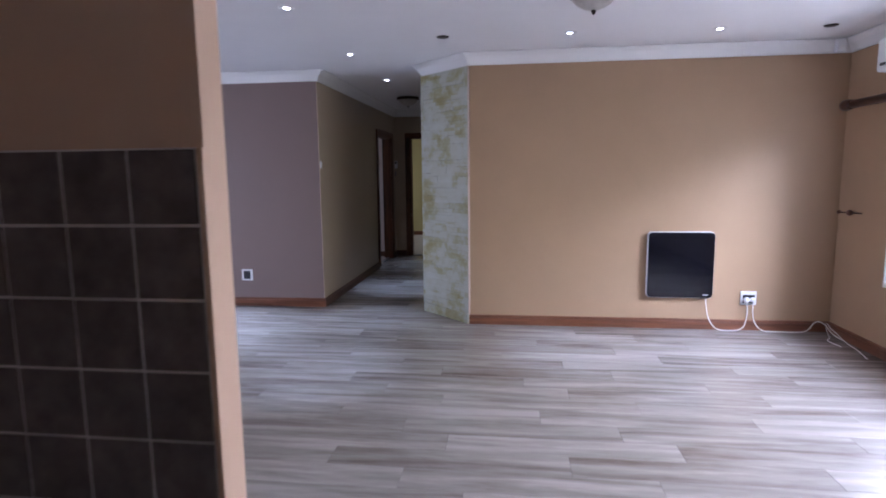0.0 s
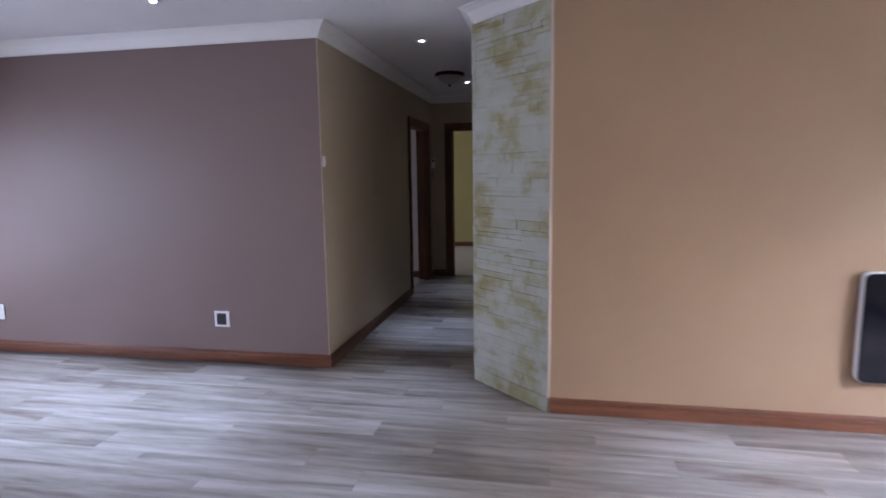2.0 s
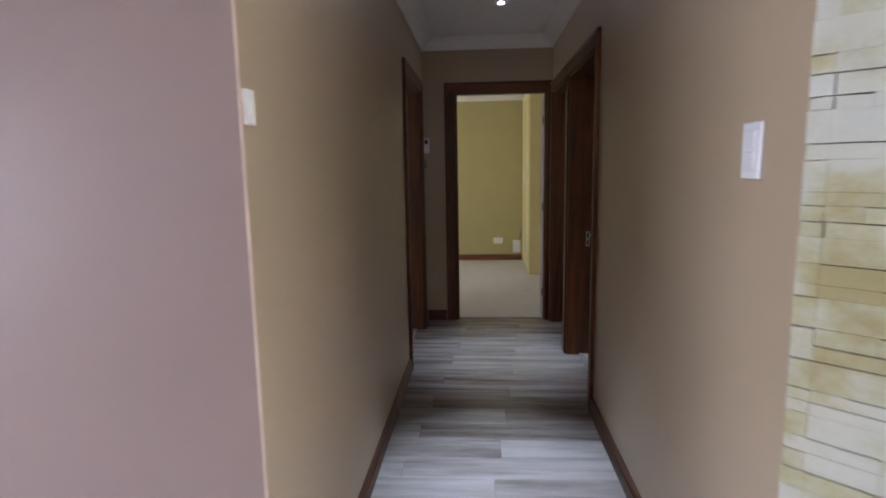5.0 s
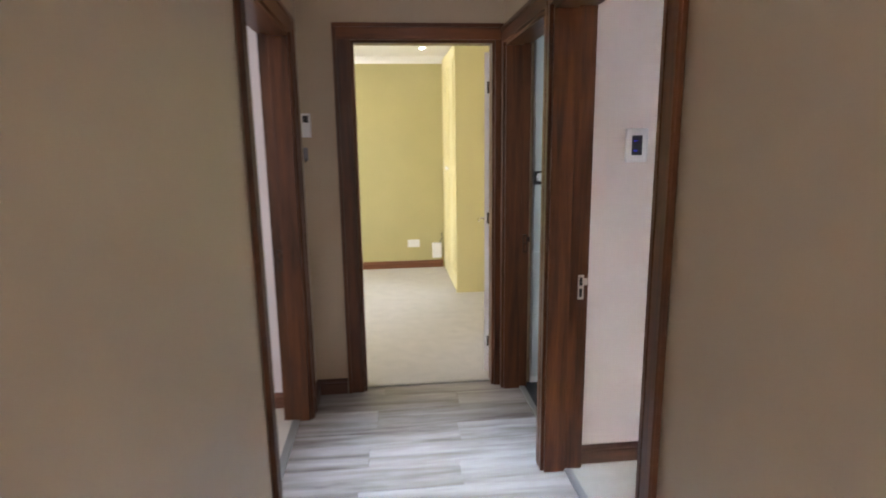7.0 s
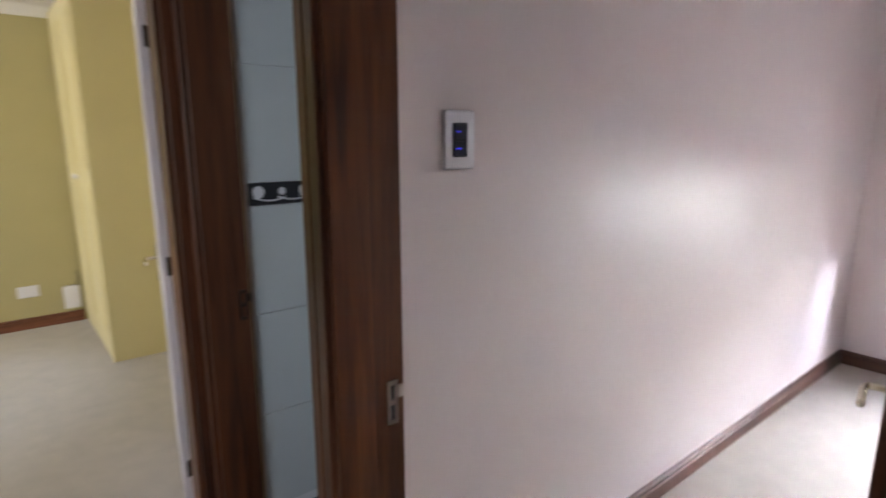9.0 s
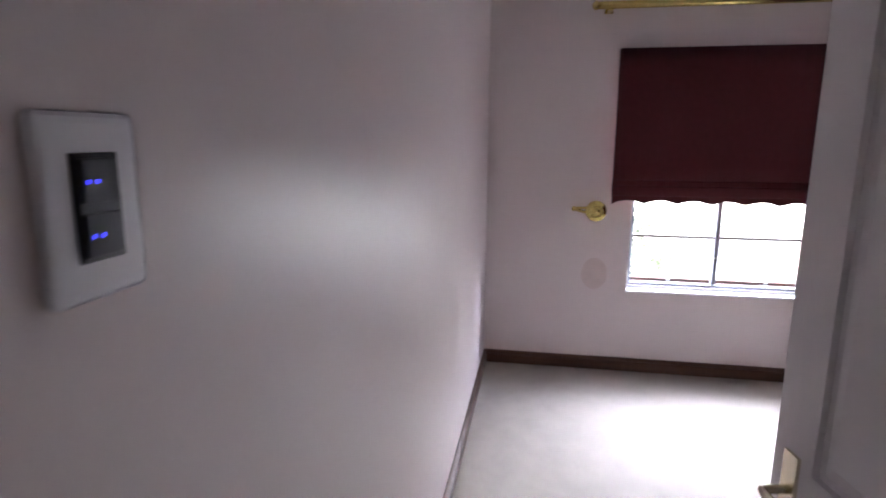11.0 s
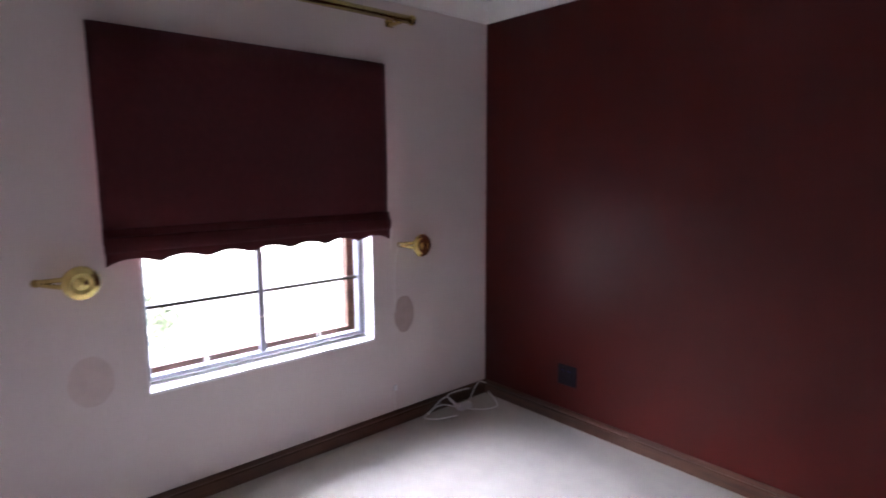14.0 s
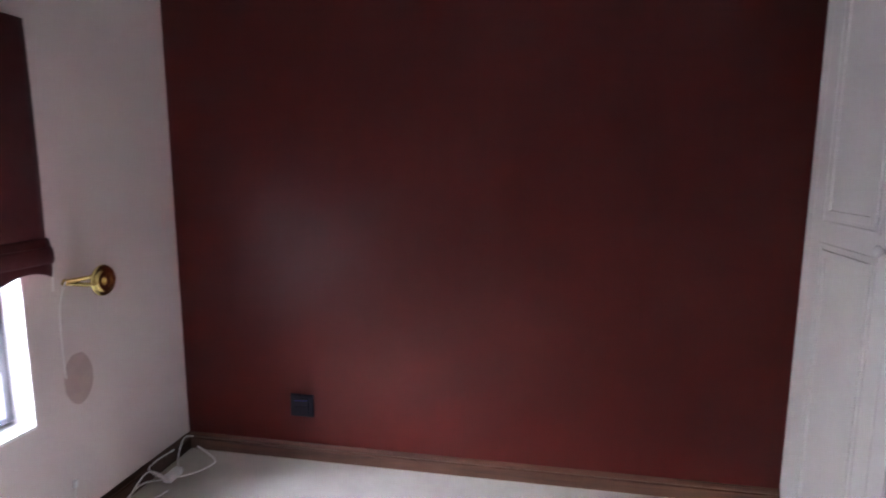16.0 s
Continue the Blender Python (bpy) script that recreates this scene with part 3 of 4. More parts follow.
def door_leaf(name, label, width, height, material, pose_m, handles=(1, -1), hinge_side=-1):
    """Leaf along +x from its hinge edge at 0, four raised panels on both faces."""
    root = thing(name, label, "door")
    t = 0.02
    st, mid = 0.105, 0.10
    lock = (0.80, 0.97)
    z = (0.012, 0.20, lock[0], lock[1], height - 0.115, height)
    half = width / 2
    fr = boxes((0, st, -t, t, z[0], z[5]), (width - st, width, -t, t, z[0], z[5]), (st, width - st, -t, t, z[0], z[1]),
               (st, width - st, -t, t, z[2], z[3]), (st, width - st, -t, t, z[4], z[5]),
               (half - mid / 2, half + mid / 2, -t, t, z[1], z[2]), (half - mid / 2, half + mid / 2, -t, t, z[3], z[4]))
    part("leaf_frame", fr, material, root)
    for x0, x1 in ((st, half - mid / 2), (half + mid / 2, width - st)):
        for z0, z1, rise in ((z[1], z[2], 0.0), (z[3], z[4], 0.09)):
            bm = boxes((x0 - 0.002, x1 + 0.002, -0.008, 0.008, z0 - 0.002, z1 + 0.002))
            arch_panel(bm, x0 + 0.012, x1 - 0.012, z0 + 0.012, z1 - 0.012, 0.0075, 0.017, rise)
            arch_panel(bm, x0 + 0.012, x1 - 0.012, z0 + 0.012, z1 - 0.012, -0.0075, -0.017, rise)
            part("panel", bm, material, root)
    for s in handles:
        lever(root, width - 0.055, 0.915, s * t, s)
    part("latch_plate", boxes((width, width + 0.002, -0.012, 0.012, 0.79, 0.99)), M_STEEL, root, "dull steel latch plate")
    for hz in (0.22, 1.02, 1.80):
        part("hinge", boxes((-0.003, 0.0, -0.016, 0.004, hz - 0.034, hz + 0.034)), M_BRONZE, root, "dark metal butt hinge")
    root.matrix_world = pose_m
    return root


door_leaf("bedroom_door", "white raised-panel bedroom door standing open with brass lever", 0.875, 2.0, M_DOORW, pose(0.018, 7.777, 0.01, rz=9.7))
door_leaf("green_room_door", "white panelled door opened into the green room", 0.785, 2.0, M_DOORW, pose(-0.234, 9.80, 0.012, rz=79))

# thresholds
setting("trim_threshold_bedroom", boxes((-0.075, -0.04, 7.754, 8.688, -0.002, 0.008), bevel=0.003), M_STRIP, "grey metal carpet strip in the bedroom doorway", "threshold")
setting("trim_threshold_west", boxes((HALL_W - 0.10, HALL_W - 0.06, 8.407, 9.328, -0.002, 0.008), bevel=0.003), M_STRIP, "grey metal strip in the west doorway", "threshold")
setting("trim_threshold_wash", boxes((-0.075, -0.04, 8.780, 9.583, -0.002, 0.008), bevel=0.003), M_STRIP, "grey metal strip in the washroom doorway", "threshold")
setting("trim_threshold_end", boxes((-1.018, -0.227, 9.695, 9.72, -0.002, 0.008), bevel=0.003), M_STRIP, "thin carpet strip in the end doorway", "threshold")

# ---- stone column ----
bm = bmesh.new()
core = [(COL_A[0], 5.192), (-0.152, 5.672), (NECK, 5.672), (NECK, 5.73), (0.36, 5.73), (0.36, 5.30)]
lo = [bm.verts.new((x, y, -0.1)) for x, y in core]
hi = [bm.verts.new((x, y, CEIL)) for x, y in core]
for i in range(6):
    bm.faces.new((lo[i], lo[(i + 1) % 6], hi[(i + 1) % 6], hi[i]))
bm.faces.new(hi)
bm.faces.new(lo[::-1])
column = setting("wall_stone_column", bm, M_JOINT_SHADE, "splayed wall corner clad in pale grey and ochre ledge stone", "stone wall")
part("corner_bead", boxes((COL_A[0] - 0.009, COL_A[0] + 0.010, 5.164, 5.186, 0.09, CORN + 0.01), bevel=0.006), M_BEAD, column, "rough pinkish plaster bead beside the stone")

setting("trim_corner_bead", boxes((HALL_W - 0.006, HALL_W + 0.002, BROWN_Y - 0.002, BROWN_Y + 0.005, 0.092, CORN), bevel=0.0008), M_BEAD_DARK, "worn pale corner bead where the walls meet", "corner bead")

# ---- kitchen partition ----
partition = setting("wall_partition", boxes((-2.6, -0.100, 1.343, 1.462, -0.1, CEIL)), M_PARTITION, "tan partition wall with dark tiles", "wall")
part("grout", boxes((-2.6, -0.117, 1.337, 1.3425, 0.0, 1.524)), M_GROUT, partition)
part("tile_edge", boxes((-0.117, -0.098, 1.331, 1.3425, 0.0, 1.524), bevel=0.002), M_PARTITION, partition)

# ---- windows ----
bed_window = thing("window_1", "grey metal and brown wood bedroom window, four panes", "window")
bed_window["kind"] = "structure"
wf = 3.66
fr = boxes((wf, wf + 0.05, WY0, WY0 + 0.035, WZ0 + 0.02, WZ1), (wf, wf + 0.05, WY1 - 0.035, WY1, WZ0 + 0.02, WZ1), (wf, wf + 0.05, WY0 + 0.035, WY1 - 0.035, WZ0 + 0.02, WZ0 + 0.042),
           (wf, wf + 0.05, WY0 + 0.035, WY1 - 0.035, WZ1 - 0.035, WZ1), bevel=0.004)
part("window_frame", fr, M_ALU, bed_window, "grey painted metal frame")
part("mullion", boxes((wf + 0.005, wf + 0.04, 7.232, 7.262, WZ0 + 0.042, WZ1 - 0.035), bevel=0.004), M_ALU, bed_window)
for zb in (0.910, 1.36, 1.74):
    part("glazing_bar", boxes((wf + 0.012, wf + 0.03, WY0 + 0.035, WY1 - 0.035, zb - 0.0085, zb + 0.0085), bevel=0.002), M_BRONZE, bed_window, "thin dark horizontal bar")
ww = 3.745
part("wood_frame", boxes((ww, ww + 0.05, WY0 + 0.002, WY0 + 0.06, WZ0, WZ1), (ww, ww + 0.05, WY1 - 0.04, WY1 - 0.002, WZ0, WZ1), (ww, ww + 0.05, WY0 + 0.06, WY1 - 0.04, WZ0 + 0.0, WZ0 + 0.058), (ww, ww + 0.05, WY0 + 0.06, WY1 - 0.04, WZ1 - 0.06, WZ1), bevel=0.004), M_WWOOD, bed_window, "red-brown wooden outer frame")
pane = part("pane", boxes((ww + 0.02, ww + 0.025, WY0 + 0.05, WY1 - 0.03, WZ0 + 0.05, WZ1 - 0.05)), M_GLASS, bed_window)
pane.visible_shadow = False
part("window_sill", boxes((EAST - 0.004, 3.80, WY0 + 0.001, WY1 - 0.001, WZ0 - 0.008, WZ0 + 0.006), bevel=0.002), M_TRIM, bed_window, "white painted sill")
part("reveal", boxes((EAST - 0.002, ww, WY0 - 0.004, WY0 + 0.003, WZ0, WZ1), (EAST - 0.002, ww, WY1 - 0.003, WY1 + 0.004, WZ0, WZ1)), M_TRIM, bed_window, "white painted reveal")
part("peg_bar", boxes((wf - 0.006, wf + 0.004, 7.165, 7.325, 0.777, 0.783), bevel=0.002), M_STEEL, bed_window, "thin metal peg bar across the mullion")
for yb in (6.93, 7.53):
    stay = part("window_stay", tube([(wf + 0.02, yb, WZ0 + 0.05), (wf + 0.0, yb + 0.004, WZ0 + 0.10), (wf + 0.01, yb - 0.003, WZ0 + 0.15), (wf + 0.01, yb, WZ0 + 0.17)], 0.006), M_STEEL, bed_window, "small metal casement stay", smooth=True)
    part("stay_pin", lathe([(0.012, 0), (0.012, 0.012), (0.006, 0.02)], 10, at=(wf + 0.01, yb, WZ0 + 0.055)), M_STEEL, stay)

living_window = thing("window_2", "white framed wide living room window", "window")
living_window["kind"] = "structure"
part("window_frame", boxes((3.60, 3.66, 1.15, 1.21, 0.58, 2.1), (3.60, 3.66, 4.43, 4.49, 0.58, 2.1), (3.60, 3.66, 1.21, 4.43, 0.58, 0.64), (3.60, 3.66, 1.21, 4.43, 2.04, 2.1), bevel=0.004), M_TRIM, living_window)
for yy in (2.2, 3.3):
    part("mullion", boxes((3.61, 3.65, yy - 0.03, yy + 0.03, 0.64, 2.04), bevel=0.004), M_TRIM, living_window)
part("window_sill", boxes((EAST - 0.01, 3.80, 1.151, 4.489, 0.545, 0.578), bevel=0.004), M_TRIM, living_window)
part("reveal", boxes((EAST - 0.006, 3.60, 4.478, 4.494, 0.578, 2.098)), M_TRIM, living_window)
for y0, y1 in ((1.21, 2.17), (2.23, 3.27), (3.33, 4.43)):
    p = part("pane", boxes((3.628, 3.632, y0, y1, 0.64, 2.04)), M_GLASS, living_window)
    p.visible_shadow = False

# ---- outside the windows ----
setting("ground", boxes((-60, 60, -60, 60, -0.4, -0.35)), M_GRASS, "grass ground round the house", "ground")
setting("pavement_garden", boxes((3.84, 11.99, -6.0, 18.0, -0.36, -0.16)), M_PAVE, "pale paved garden path", "paving")


# A sheet made to emit, standing in for daylight on the garden distance.
def backdrop(name, x, y0, y1, z0, z1, strength):
    m = bpy.data.materials.new("glowing_overcast_distance")
    m.use_nodes = True
    n, l = m.node_tree.nodes, m.node_tree.links
    b = n["Principled BSDF"]
    geo = n.new("ShaderNodeNewGeometry")
    a = n.new("ShaderNodeTexNoise")
    a.inputs["Scale"].default_value = 0.9
    a.inputs["Detail"].default_value = 7
    l.new(geo.outputs["Position"], a.inputs["Vector"])
    r = n.new("ShaderNodeValToRGB")
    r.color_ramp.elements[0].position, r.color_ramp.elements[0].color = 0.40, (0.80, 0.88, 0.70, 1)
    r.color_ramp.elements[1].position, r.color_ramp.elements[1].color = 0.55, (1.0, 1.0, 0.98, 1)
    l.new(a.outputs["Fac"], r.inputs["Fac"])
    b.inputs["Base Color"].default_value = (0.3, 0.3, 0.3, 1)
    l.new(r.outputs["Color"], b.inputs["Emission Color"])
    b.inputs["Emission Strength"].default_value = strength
    return setting(name, boxes((x, x + 0.1, y0, y1, z0, z1)), m, "glowing backdrop for the bright hazy garden distance", "backdrop")


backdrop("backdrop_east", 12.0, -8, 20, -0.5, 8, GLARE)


def bush(name, label, at, size, seed, leaves=900):
    """A shrub: bent stems and many small leaves in clumps."""
    rnd = random.Random(seed)
    root = thing(name, label, "shrub", at=at)
    bm = bmesh.new()
    for k in range(7):
        a = rnd.uniform(0, 6.28)
        top = Vector((math.cos(a) * size * 0.4, math.sin(a) * size * 0.4, size * rnd.uniform(0.7, 1.1)))
        t = tube([(0, 0, 0), tuple(top * 0.5 + Vector((rnd.uniform(-.05, .05), 0, 0.05))), tuple(top)], 0.012, 5)
        me = bpy.data.meshes.new("tmp")
        t.to_mesh(me)
        t.free()
        bm.from_mesh(me)
        bpy.data.meshes.remove(me)
    part("stems", bm, M_FRAME, root)
    bm = bmesh.new()
    clumps = [(Vector((rnd.gauss(0, .32), rnd.gauss(0, .32), rnd.uniform(.15, 1.1))) * size) for _ in range(22)]
    for k in range(leaves):
        c = rnd.choice(clumps) + Vector((rnd.gauss(0, .1), rnd.gauss(0, .1), rnd.gauss(0, .1))) * size
        u = Vector((rnd.uniform(-1, 1), rnd.uniform(-1, 1), rnd.uniform(-1, 1))).normalized() * 0.045
        v = u.orthogonal().normalized() * 0.018
        bm.faces.new([bm.verts.new(c - u), bm.verts.new(c + v), bm.verts.new(c + u), bm.verts.new(c - v)])
    part("leaves", bm, M_LEAF, root, "light green leaves")
    return root


bush("garden_shrub", "light green leafy shrub outside the bedroom window", (6.2, 7.60, -0.16), 0.74, 3, 1300)

# ---- bedroom: roman blind ----
blind = thing("roman_blind", "dark maroon fabric roman blind, half lowered, scalloped hem", "blind", at=(3.5, 7.26, 2.07))
BY0, BY1, BX = 6.575, 7.945, 3.505


def cloth(z_top, z_bottom, x_off, bulge, scallop=0.0, n=48, y0=BY0, y1=BY1):
    """A hanging strip of cloth with thickness, a slight bulge and a scalloped lower edge."""
    bm = bmesh.new()
    rows = 7
    grid = []
    for j in range(rows + 1):
        v = j / rows
        row = []
        for i in range(n + 1):
            u = i / n
            y = y0 + (y1 - y0) * u
            zb = z_bottom + scallop * abs(math.sin(math.pi * u * 7.0)) ** 0.8
            z = z_top + (zb - z_top) * v
            x = BX - x_off - bulge * math.sin(math.pi * v) - 0.003 * math.sin(9 * u + 3 * v) * v - 0.002 * math.sin(23 * u)
            row.append(bm.verts.new((x - 3.5, y - 7.26, z - 2.07)))
        grid.append(row)
    for j in range(rows):
        for i in range(n):
            bm.faces.new((grid[j][i], grid[j][i + 1], grid[j + 1][i + 1], grid[j + 1][i]))
    ret = bmesh.ops.extrude_face_region(bm, geom=bm.faces[:])
    bmesh.ops.translate(bm, verts=[v for v in ret["geom"] if isinstance(v, bmesh.types.BMVert)], vec=(0.006, 0, 0))
    return bm


part("headrail", boxes((0.012, 0.06, BY0 - 7.26 + 0.01, BY1 - 7.26 - 0.01, -0.03, 0.004), bevel=0.003), M_BLIND, blind)
part("fabric", cloth(2.07, 1.27, 0.0, 0.004), M_BLIND, blind, smooth=True)
part("fold", cloth(1.285, 1.222, 0.010, 0.006, y0=BY0 - 0.004, y1=BY1 + 0.004), M_BLIND, blind, smooth=True)
part("fold", cloth(1.252, 1.188, 0.022, 0.006, y0=BY0 - 0.004, y1=BY1 + 0.004), M_BLIND, blind, smooth=True)
part("hem", cloth(1.215, 1.135, 0.014, 0.004, scallop=0.026), M_BLIND, blind, "scalloped fabric hem", smooth=True)
part("pull_cord", tube([(0.02, -0.72, -0.88), (0.03, -0.725, -0.95), (0.03, -0.72, -1.0)], 0.003), M_CABLE, blind, "short pull cord")

# ---- bedroom: brass curtain rod ----
rod = thing("curtain_rod", "polished brass curtain rod over the blind", "curtain rod", at=(3.47, 7.26, 2.31))
part("rod", lathe([(0.022, -0.84), (0.022, 0.84)], 18, "y"), M_BRASS, rod, smooth=True)
for s in (-1, 1):
    part("finial", lathe([(0.022, s * 0.832), (0.027, s * 0.838), (0.027, s * 0.852), (0.016, s * 0.862), (0.004, s * 0.868)], 16, "y"), M_BRASS, rod)
    part("bracket", boxes((-0.006, 0.093, s * 0.76 - 0.014, s * 0.76 + 0.014, -0.030, -0.018), (0.087, 0.094, s * 0.76 - 0.026, s * 0.76 + 0.026, -0.032, 0.02), bevel=0.002), M_BRASS, rod)


def holdback(y, foot_y, z):
    """Curtain tieback: a stepped brass disc on a slanting stem."""
    root = thing("curtain_tieback", "polished brass round curtain tieback on the wall", "tieback", "brass tiebacks beside the window", (EAST, y, z))
    x = -0.115
    disc = part("disc", lathe([(0.001, x - 0.022), (0.012, x - 0.021), (0.020, x - 0.012), (0.030, x - 0.010), (0.038, x - 0.018), (0.046, x - 0.014), (0.054, x - 0.004), (0.062, x - 0.006), (0.066, x + 0.002), (0.06, x + 0.01), (0.02, x + 0.012)], 28, "x"), M_BRASS, root, smooth=True)
    for rise in (0.022, -0.022):
        part("stem", tube([(x + 0.008, 0, rise), (x + 0.05, (foot_y - y) * 0.5, rise * 0.6), (0.0, foot_y - y, rise * 0.15)], 0.0095), M_BRASS, root, smooth=True)
    part("wall_plate", lathe([(0.016, -0.005), (0.016, 0.0)], 16, "x", (0, foot_y - y, 0)), M_BRASS, root)
    return root


holdback(8.04, 8.17, 1.092)
holdback(6.375, 6.45, 1.083)
right_wire = thing("lamp_wire", "thin white wire hanging from the wall", "wire", at=(EAST - 0.005, 6.46, 1.09))
part("cord", tube([(-0.01, 0, 0), (-0.004, 0.03, -0.09), (0.0, 0.035, -0.25), (0.001, 0.03, -0.40)], 0.0028, 6), M_CABLE, right_wire)


def stain(y, z, ry, rz, material, label):
    bm = bmesh.new()
    rnd = random.Random(int(y * 100))
    ring = [bm.verts.new((EAST - 0.0012, y + ry * math.cos(a) * rnd.uniform(.97, 1.03), z + rz * math.sin(a) * rnd.uniform(.97, 1.03))) for a in (2 * math.pi * k / 36 for k in range(36))]
    bm.faces.new(ring)
    return setting("trim_wall_patch", bm, material, label, "paint patch")


stain(8.02, 0.665, 0.083, 0.105, M_STAIN_PALE, "faint oval patch of old paint on the wall")
stain(6.425, 0.67, 0.074, 0.111, M_STAIN, "brownish oval patch of old paint on the wall")
hook = thing("wall_clip", "small white cable clip on the wall", "cable clip", at=(EAST, 6.50, 0.235))
part("clip", boxes((-0.012, 0.0, -0.010, 0.010, -0.016, 0.016), bevel=0.003), M_PLASTIC, hook)
part("wire", tube([(-0.006, 0, -0.014), (-0.004, 0.004, -0.08), (-0.004, 0.0, -0.14)], 0.0025, 6), M_CABLE, hook)

cables = thing("cable_bundle", "tangled white cables and adapter on the carpet by the skirting", "cables", at=(3.46, 6.05, 0.004))
part("adapter", boxes((-0.03, 0.015, -0.06, 0.04, 0.0, 0.034), bevel=0.006), M_PLASTIC, cables, "white power adapter block")
for k, pts in enumerate(([(0.0, 0.04, 0.02), (0.04, 0.13, 0.05), (0.06, 0.20, 0.03), (0.05, 0.27, 0.004), (-0.02, 0.22, 0.004), (-0.06, 0.10, 0.004)],
                         [(0.0, -0.06, 0.02), (0.05, -0.14, 0.05), (0.07, -0.22, 0.10), (0.06, -0.28, 0.08)],
                         [(-0.02, 0.03, 0.012), (0.02, 0.11, 0.10), (0.05, 0.17, 0.06), (0.04, 0.25, 0.02)],
                         [(-0.03, 0.0, 0.01), (-0.10, -0.08, 0.004), (-0.13, -0.18, 0.004), (-0.05, -0.25, 0.004), (0.03, -0.27, 0.03)],
                         [(-0.01, 0.04, 0.02), (0.05, 0.08, 0.085), (0.07, 0.0, 0.09), (0.06, -0.12, 0.085)])):
    part("cable", tube(pts, 0.0042, 7), M_CABLE, cables, smooth=True)


def plate(name, label, category, m, w=0.13, h=0.13, body=None, face=None, leds=(), rockers=0, led=M_LED, inset=(0.31, 0.36), round_edge=0.004):
    """A wall plate facing local -y at its origin."""
    root = thing(name, label, category)
    part("plate", boxes((-w / 2, w / 2, -0.010, 0.0, -h / 2, h / 2), bevel=round_edge, segments=3), body or M_PLASTIC, root)
    fw, fh = w * inset[0], h * inset[1]
    ins = part("insert", boxes((-fw, fw, -0.013, -0.009, -fh, fh), bevel=0.0015), face or M_BLACK, root, "dark glossy insert")
    for k in range(rockers):
        z0 = -fh + 2 * fh * k / rockers + 0.004
        part("rocker", boxes((-fw + 0.004, fw - 0.004, -0.016, -0.012, z0, z0 + 2 * fh / rockers - 0.008), bevel=0.0015), face or M_BLACK, ins)
    for u, v in leds:
        part("led", boxes((u - 0.0012, u + 0.0012, -0.0172, -0.0158, v - 0.0014, v + 0.0014)), led, ins, "lit blue indicator")
    root.matrix_world = m
    return root


SW_LEDS = ((-0.013, 0.020), (-0.004, 0.020), (-0.013, -0.021), (-0.004, -0.021))
plate("light_switch", "silver framed black switch with blue lights on pale wall", "light switch", pose(0.214, PINK_Y, 1.479), 0.098, 0.143, M_SILVER, M_BLACK, SW_LEDS, rockers=2, inset=(0.23, 0.29), round_edge=0.0085)
plate("light_switch", "silver framed black switch with blue lights in west room", "light switch", pose(-1.592, 9.50, 1.455), 0.107, 0.145, M_SILVER, M_BLACK, SW_LEDS, rockers=2, inset=(0.23, 0.29), round_edge=0.0085)
plate("light_switch", "grey switch plate on the hall wall by the stone", "light switch", pose(HALL_E, 5.92, 1.44, rz=-90), 0.09, 0.13, M_SILVER, M_SILVER, rockers=2)
plate("wall_socket", "black wall socket with blue lights on maroon wall", "socket", pose(2.888, RED_Y, 0.303, rz=180), 0.128, 0.122, M_SOCKET, M_SOCKET, ((-0.03, 0.03), (-0.012, 0.03), (0.012, 0.03), (0.03, 0.03)), rockers=2, led=M_LED_DIM)
plate("wall_socket", "white framed black socket on mauve-brown wall", "socket", pose(-2.192, BROWN_Y, 0.345), 0.126, 0.126, M_PLASTIC, M_BLACK, rockers=2)
plate("wall_socket", "white double wall socket on mauve-brown wall above the skirting", "socket", pose(-4.30, BROWN_Y, 0.335), 0.14, 0.13, M_PLASTIC, M_PLASTIC, rockers=2)
plate("wall_socket", "white wall socket on olive green wall", "socket", pose(-0.548, 12.97, 0.30), 0.14, 0.09, M_PLASTIC, M_PLASTIC, rockers=1)
box_w = thing("junction_box", "white plastic box on the olive green wall", "wall box", at=(-0.272, 12.97, 0.225))
part("body", boxes((-0.055, 0.055, -0.05, 0.0, -0.10, 0.08), bevel=0.008), M_PLASTIC, box_w)
part("cable", tube([(0.03, -0.03, 0.075), (0.06, -0.02, 0.14), (0.05, -0.01, 0.2)], 0.004, 6), M_BLACK, box_w)

corner_sw = thing("bell_push", "narrow white push plate on the hall corner", "switch", at=(HALL_W, 5.777, 1.550))
part("plate", boxes((0.0, 0.012, -0.020, 0.020, -0.038, 0.038), bevel=0.003), M_PLASTIC, corner_sw)
part("button", boxes((0.011, 0.016, -0.011, 0.011, -0.018, 0.018), bevel=0.002), M_TRIM, corner_sw)

inter = thing("intercom", "white intercom unit with dark screen on hall end wall", "intercom", at=(-1.272, END_Y, 1.60))
part("body", boxes((-0.036, 0.014, -0.03, 0.0, -0.065, 0.065), bevel=0.006), M_PLASTIC, inter)
part("screen", boxes((-0.026, 0.004, -0.033, -0.029, 0.015, 0.052), bevel=0.001), M_BLACK, inter)
key = thing("key_holder", "small grey key holder under the intercom", "key holder", at=(-1.296, END_Y, 1.45))
part("body", boxes((-0.013, 0.013, -0.014, 0.0, -0.045, 0.03), bevel=0.005), M_ALU, key)
part("hook", tube([(0, -0.012, -0.03), (0, -0.026, -0.05), (0, -0.03, -0.04)], 0.004, 6), M_BRONZE, key)

